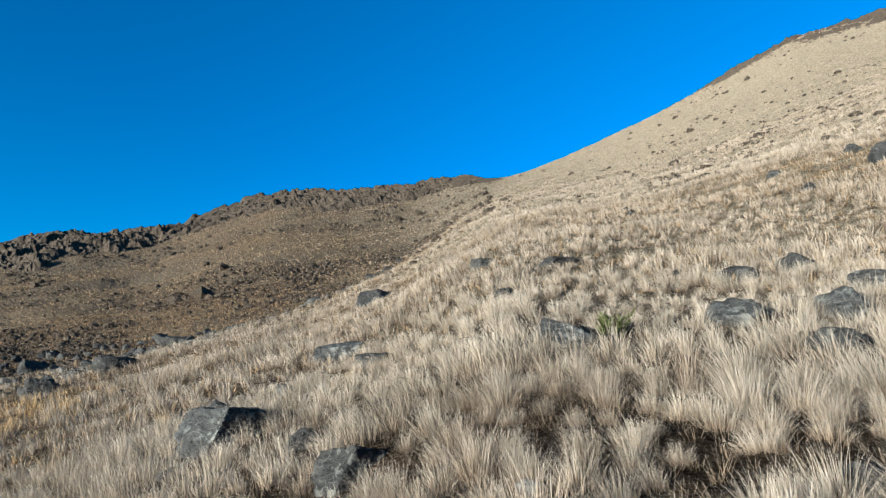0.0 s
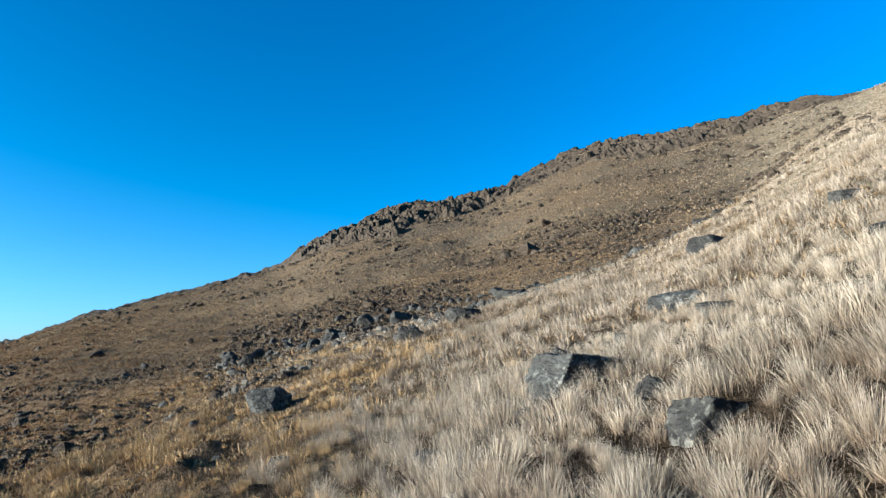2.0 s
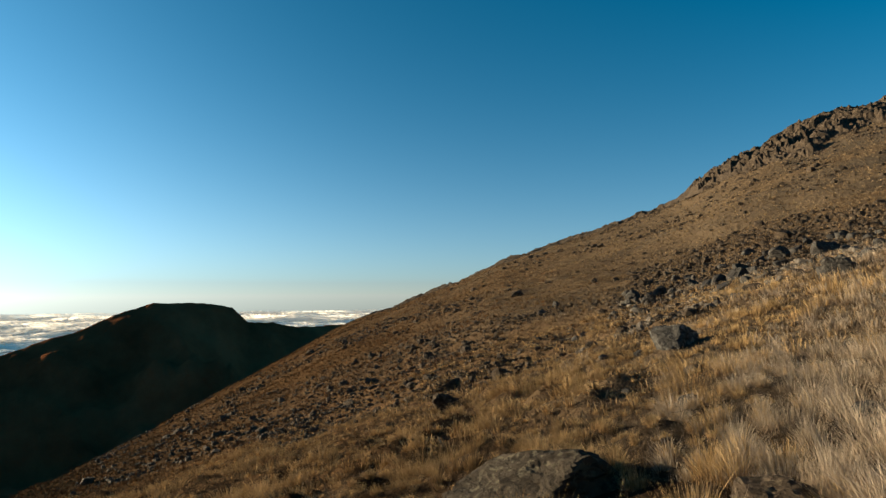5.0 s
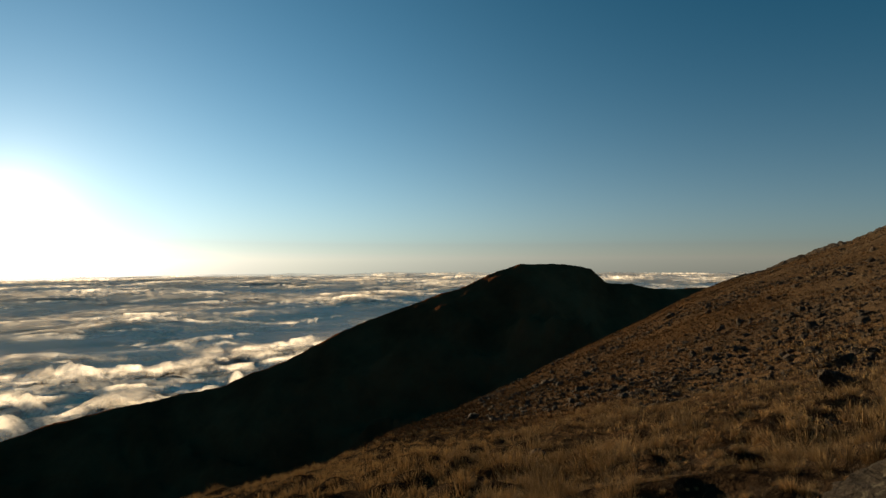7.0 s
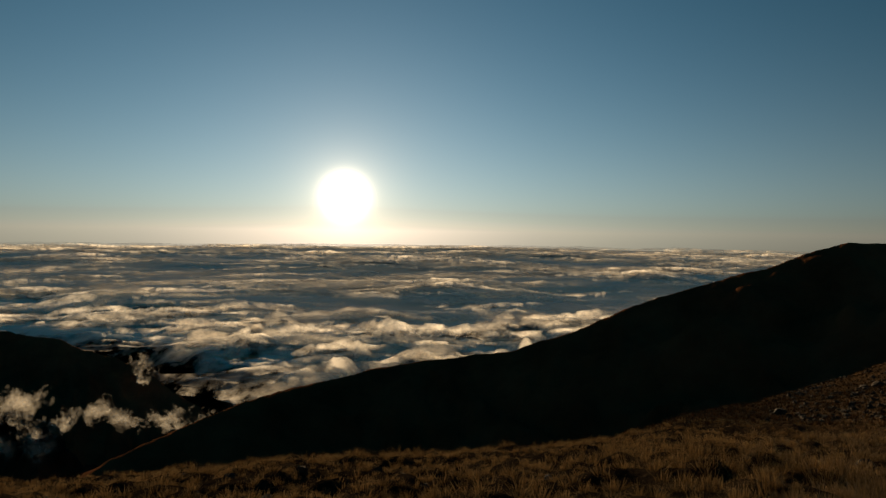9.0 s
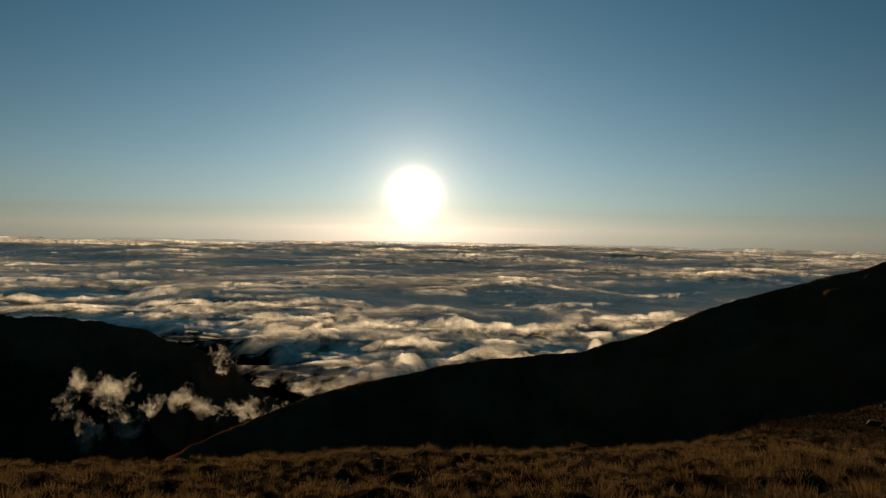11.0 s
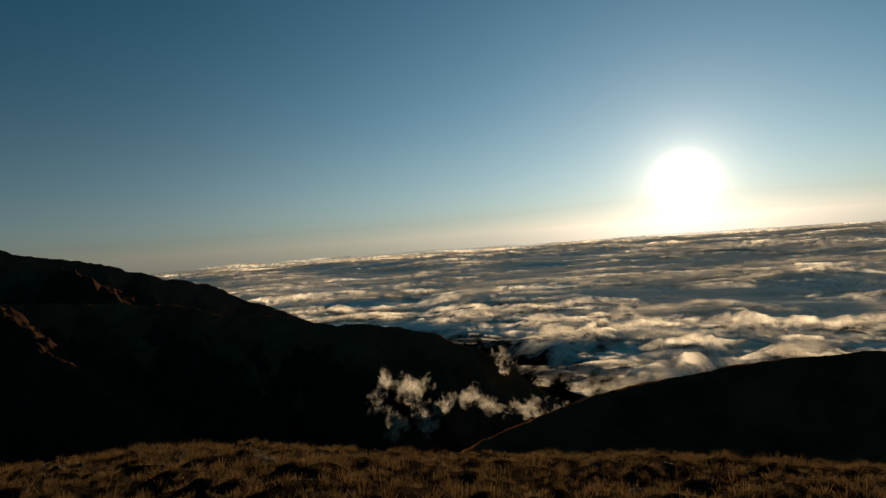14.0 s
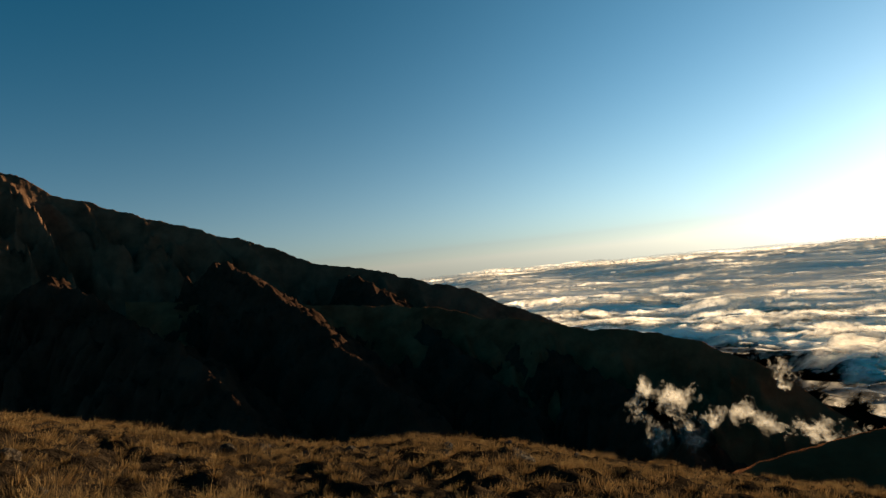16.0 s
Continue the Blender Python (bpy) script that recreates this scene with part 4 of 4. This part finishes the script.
def scatter(az0, az1, r0, r1, spacing, seed, missing, blend=(), gap=-0.6, clump=1.6):
    """Points about evenly spaced over a ring sector, with some missing, off the boulders."""
    rng = np.random.default_rng(seed)
    g = np.arange(-r1, r1, spacing)
    x, y = (v.ravel() for v in np.meshgrid(g, g))
    x, y = x + rng.uniform(-0.42, 0.42, len(x)) * spacing, y + rng.uniform(-0.42, 0.42, len(y)) * spacing
    az, r = np.degrees(np.arctan2(-x, y)), np.hypot(x, y)
    az = np.where(az < -95, az + 360, az)
    keep = (az > az0) & (az < az1) & (r > r0) & (r < r1)
    x, y, az, r = x[keep], y[keep], az[keep], r[keep]
    bare = fbm(x / clump, y / clump, 3, seed=91) + 0.4 * fbm(x / 6, y / 6, 2, seed=92)
    odds = np.ones(len(x))
    for b0, b1 in blend:
        odds = odds * smooth(b0, b1, az + 22 * fbm(x / 3, y / 3, 3, seed=97))
    keep = (rng.uniform(0, 1, len(x)) < odds) & (bare > gap) & (rng.uniform(0, 1, len(x)) > missing) & (r < curve(SLOPE, 4, az) + 1)
    if r1 > 150:
        band = np.interp(az, [t[0] for t in BAND], [t[1] * min(t[2], 1) for t in BAND]) * ((az > -6) & (az < 73))
        keep &= (r < curve(SLOPE, 4, az) - 0.55 * band) | (rng.uniform(0, 1, len(x)) < 0.25)
    for bx, by, w, h, a, s in BOULDERS:
        if math.hypot(bx, by) > r1 + 2 or math.hypot(bx, by) < r0 - 2:
            continue
        keep &= (x - bx + math.sin(radians(a)) * w * 0.25) ** 2 + (y - by - math.cos(radians(a)) * w * 0.25) ** 2 > (0.42 * w) ** 2
        if s not in ("A", "B", "big", "G", "C"):
            continue
        ax, ay = x - bx, y - by
        toward_eye = -(ax * bx + ay * by) / math.hypot(bx, by)
        across = np.abs(ax * by - ay * bx) / math.hypot(bx, by)
        keep &= ~((toward_eye > 0) & (toward_eye < 0.2 + 0.4 * w) & (across < 0.6 * w) & (rng.uniform(0, 1, len(x)) < (1.0 if s == "B" else 0.85)))
    for hx, hy, hr in HOLLOWS:
        keep &= (x - hx) ** 2 + (y - hy) ** 2 > hr ** 2
    return x[keep], y[keep], rng


def grow(name, label, zone, spacing, seed, blades, width, tall, segments=1, missing=0.06, flop=50, material=None, blend=(), gap=-0.6, clump=1.6, wide=0.6, lump=0.0):
    x, y, rng = scatter(*zone, spacing, seed, missing, blend, gap, clump)
    size = np.clip(0.95 + 0.7 * fbm(x / 2.5, y / 2.5, 3, seed=95), 0.55, 1.4) * rng.uniform(0.7, 1.25, len(x))
    if lump:
        size = size * np.clip(0.85 + 1.3 * fbm(x / lump, y / lump, 2, seed=98), 0.4, 1.45)
    ob = tussocks(name, x, y, tall * size, wide * spacing * size, blades, width, seed + 1, material or STRAW, segments, flop)
    return tagged(ob, label, "grass", kind="stuff")


def near_tussocks(zone, spacing, seed, material, label, blend):
    """The tussocks beside the path, each a thing of its own on one of ten shapes."""
    kinds, one = [], np.zeros(1)
    for k in range(10):
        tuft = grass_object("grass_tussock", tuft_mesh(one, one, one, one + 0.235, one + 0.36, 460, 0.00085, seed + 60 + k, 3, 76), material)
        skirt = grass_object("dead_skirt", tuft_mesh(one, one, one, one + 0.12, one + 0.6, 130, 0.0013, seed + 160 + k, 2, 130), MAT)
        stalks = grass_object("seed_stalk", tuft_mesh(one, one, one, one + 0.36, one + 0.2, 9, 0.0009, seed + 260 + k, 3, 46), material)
        tagged(skirt, "grey-brown dead leaves round the foot")
        for piece in (skirt, stalks):
            piece.parent = tuft
        kinds.append(tuft)
    x, y, rng = scatter(*zone, spacing, seed, 0.05, blend, -0.44, 0.6)
    z = terrain(x, y)
    size = np.clip(0.95 + 0.9 * fbm(x / 1.2, y / 1.2, 2, seed=95), 0.5, 1.35) * rng.uniform(0.65, 1.3, len(x))
    for k in range(len(x)):
        m = Matrix.Translation((x[k], y[k], z[k])) @ Euler((rng.normal(0, 0.1), rng.normal(0, 0.1), rng.normal(0, 0.6))).to_matrix().to_4x4()
        if k < 10:
            ob = kinds[k]
            ob.matrix_world = m
        else:
            ob = copy_thing(kinds[k % 10], m)
        ob.scale = (size[k] * rng.uniform(0.85, 1.15), size[k] * rng.uniform(0.85, 1.15), size[k])
        tagged(ob, label, "grass", "tussocks on the near slope")


near_tussocks((-46, 56, 2.9, 5.2), 0.27, 11, STRAW, "dry straw-coloured tussock of arching fine grass", [(50, 22)])
near_tussocks((14, 92, 3.9, 6.2), 0.28, 12, TAN, "dry tan tussock of arching fine grass", [(22, 50)])
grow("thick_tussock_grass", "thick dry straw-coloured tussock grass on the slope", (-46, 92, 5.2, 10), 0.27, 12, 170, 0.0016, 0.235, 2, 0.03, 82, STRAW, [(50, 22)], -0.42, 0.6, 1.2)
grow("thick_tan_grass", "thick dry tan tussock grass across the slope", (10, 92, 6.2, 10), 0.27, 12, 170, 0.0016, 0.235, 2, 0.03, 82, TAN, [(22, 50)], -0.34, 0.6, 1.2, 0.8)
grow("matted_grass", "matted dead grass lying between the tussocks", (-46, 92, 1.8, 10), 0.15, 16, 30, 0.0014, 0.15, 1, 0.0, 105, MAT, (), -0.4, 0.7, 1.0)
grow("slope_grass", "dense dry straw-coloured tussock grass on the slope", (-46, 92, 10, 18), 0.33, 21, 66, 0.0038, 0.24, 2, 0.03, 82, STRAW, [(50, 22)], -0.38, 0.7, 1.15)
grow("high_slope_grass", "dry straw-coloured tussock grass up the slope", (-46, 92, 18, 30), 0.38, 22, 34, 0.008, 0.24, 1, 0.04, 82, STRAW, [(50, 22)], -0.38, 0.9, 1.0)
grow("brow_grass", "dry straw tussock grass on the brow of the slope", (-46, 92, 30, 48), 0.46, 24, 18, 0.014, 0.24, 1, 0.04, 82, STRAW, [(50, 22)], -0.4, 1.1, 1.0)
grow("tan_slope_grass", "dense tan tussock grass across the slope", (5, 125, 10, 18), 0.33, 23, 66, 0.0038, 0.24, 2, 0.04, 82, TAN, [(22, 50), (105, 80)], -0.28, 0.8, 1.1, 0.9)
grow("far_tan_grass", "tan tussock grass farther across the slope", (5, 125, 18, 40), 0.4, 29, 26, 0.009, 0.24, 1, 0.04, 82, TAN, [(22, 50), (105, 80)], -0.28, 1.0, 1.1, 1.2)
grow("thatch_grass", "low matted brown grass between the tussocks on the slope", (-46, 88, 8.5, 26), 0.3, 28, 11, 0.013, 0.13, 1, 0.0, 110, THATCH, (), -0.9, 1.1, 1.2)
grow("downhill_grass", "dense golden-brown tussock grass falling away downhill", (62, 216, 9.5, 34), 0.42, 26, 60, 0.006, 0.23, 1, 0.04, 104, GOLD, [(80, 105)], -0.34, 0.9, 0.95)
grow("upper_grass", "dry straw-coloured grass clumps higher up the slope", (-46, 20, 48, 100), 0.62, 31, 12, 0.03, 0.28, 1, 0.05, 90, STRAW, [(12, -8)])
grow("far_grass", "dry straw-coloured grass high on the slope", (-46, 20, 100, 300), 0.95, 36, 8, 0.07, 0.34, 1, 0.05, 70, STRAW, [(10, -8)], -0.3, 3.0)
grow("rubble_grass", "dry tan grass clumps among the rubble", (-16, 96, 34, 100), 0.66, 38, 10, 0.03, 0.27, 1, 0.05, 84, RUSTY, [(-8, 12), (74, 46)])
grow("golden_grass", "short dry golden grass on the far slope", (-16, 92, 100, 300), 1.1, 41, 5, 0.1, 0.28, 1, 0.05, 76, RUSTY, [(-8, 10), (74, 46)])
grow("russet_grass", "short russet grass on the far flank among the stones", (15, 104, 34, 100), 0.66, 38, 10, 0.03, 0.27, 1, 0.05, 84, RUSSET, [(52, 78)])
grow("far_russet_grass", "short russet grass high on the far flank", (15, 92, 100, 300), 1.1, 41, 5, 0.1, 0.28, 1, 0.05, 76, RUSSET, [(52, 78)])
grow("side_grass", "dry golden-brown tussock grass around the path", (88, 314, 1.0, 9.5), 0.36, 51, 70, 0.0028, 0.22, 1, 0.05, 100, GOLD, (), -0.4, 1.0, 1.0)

# the one green plant beside the lichen-spotted boulder: short stems, each with narrow leaves
prng = np.random.default_rng(7)
gx0, gy0 = polar(-15.3, 6.3)
plant = new("green_plant")
plant.location = (gx0, gy0, float(terrain(gx0, gy0)))
tagged(plant, "small bright green leafy plant growing beside a boulder", "plant")
blade = np.array([(0, 0, 0), (0.014, 0.03, 0.012), (0, 0.03, 0.004), (-0.014, 0.03, 0.012), (0.01, 0.075, 0.02), (0, 0.075, 0.012), (-0.01, 0.075, 0.02), (0, 0.12, 0.004)])
leaf_faces = np.array([(0, 1, 2), (0, 2, 3), (1, 4, 5), (1, 5, 2), (2, 5, 6), (2, 6, 3), (4, 7, 5), (5, 7, 6)])
leaf_mesh = None
for k in range(9):
    lean, turn = radians(prng.uniform(4, 34)), prng.uniform(0, 6.28)
    tall = prng.uniform(0.14, 0.25)
    ring = np.array([(0.004 * math.cos(a), 0.004 * math.sin(a)) for a in np.arange(5) * 1.2566])
    rows = np.concatenate([np.column_stack([ring * (1 - 0.6 * h) + (0, 0.03 * h * h), np.full(5, tall * h - 0.02)]) for h in (0, 0.5, 1)])
    i, j = np.meshgrid(np.arange(2), np.arange(5), indexing="ij")
    quads = np.stack([i * 5 + j, i * 5 + (j + 1) % 5, i * 5 + 5 + (j + 1) % 5, i * 5 + 5 + j], -1).reshape(-1, 4)
    stem = mesh_object("stem", rows, quads, GREEN, parent=plant)
    stem.matrix_local = Matrix.Translation((prng.normal(0, 0.09), prng.normal(0, 0.07), 0)) @ Matrix.Rotation(turn, 4, "Z") @ Matrix.Rotation(-lean, 4, "X")
    for q in range(11):
        if leaf_mesh is None:
            leaf = mesh_object("leaf", blade, leaf_faces, GREEN, parent=stem)
            leaf_mesh = leaf.data
        else:
            leaf = new("leaf", leaf_mesh)
            leaf.parent = stem
        h = 0.25 + 0.75 * q / 10
        leaf.matrix_local = Matrix.Translation((0, 0.03 * h * h, tall * h - 0.02)) @ Matrix.Rotation(q * 2.4, 4, "Z") @ Matrix.Rotation(prng.uniform(0.3, 0.9), 4, "X") @ Matrix.Scale(prng.uniform(0.6, 1.1), 4)


# ---- wisps of cloud in the valley ----
def wisp(spine, width, seed, label):
    """A drifting shred of cloud: billowing layers along a spine of (bearing, dip, range)."""
    thing = new("cloud_wisp")
    sp = np.array(spine, float)
    for layer in range(4):
        u, v = np.linspace(0, len(sp) - 1, 60), np.linspace(-1, 1, 24)
        az, el, r = (np.interp(u, np.arange(len(sp)), sp[:, k]) for k in range(3))
        x, y = polar(az, r)
        mid = np.stack([x, y, EYE + r * np.tan(np.radians(el))], -1)
        run = np.gradient(mid, axis=0)
        run /= np.linalg.norm(run, axis=1)[:, None]
        away = np.stack([x, y, 0 * x], -1) / r[:, None]
        up = np.cross(away, run)
        uu, vv = np.meshgrid(u, v, indexing="ij")
        swell = 1.1 + 1.4 * np.abs(fbm(uu * 1.3 + seed, uu * 0 + layer, 3, seed=seed))
        pts = mid[:, None] + up[:, None] * (vv * width * swell)[..., None] + away[:, None] * (8 * layer - 8 + 22 * fbm(uu * 2.2, vv * 2.2, 4, seed=seed + layer) + 10 * vv ** 2)[..., None]
        ob = sheet("cloud_layer", pts, 60, 24, MIST)
        ob.parent = thing
        dens = (1 - vv ** 2) * np.clip(np.minimum(uu, len(sp) - 1 - uu) * 3, 0, 1) * 0.5 - 0.06 * layer - 0.04
        ob.data.attributes.new("thickness", "FLOAT", "POINT").data.foreach_set("value", dens.ravel().astype(np.float32))
    return tagged(thing, label, "cloud", "wisps of cloud in the valley")


wisp([(157.6, -12.0, 690), (155.8, -13.0, 680), (154.0, -13.6, 670), (152.2, -14.6, 660), (150.8, -15.6, 650)], 19, 3, "ragged sunlit plume of cloud drifting up the dark valley side")
wisp([(155.9, -13.2, 620), (154.6, -14.4, 612), (153.4, -16.0, 605), (152.4, -17.8, 600)], 11, 7, "thin ragged strand of cloud hanging down the valley side")
wisp([(158.6, -13.4, 640), (157.4, -14.6, 632), (156.2, -16.0, 624), (155.2, -17.6, 616)], 14, 5, "thin ragged strand of cloud on the dark valley side")
wisp([(150.4, -14.4, 650), (148.2, -15.0, 640), (146.0, -15.3, 620), (143.6, -15.9, 600), (141.4, -16.0, 580), (138.6, -15.2, 560)], 14, 9, "long sunlit bank of cloud low in the valley")
wisp([(146.6, -10.0, 840), (145.9, -11.2, 830), (145.2, -12.6, 820)], 16, 12, "small sunlit puff of cloud spilling over the dark spur")
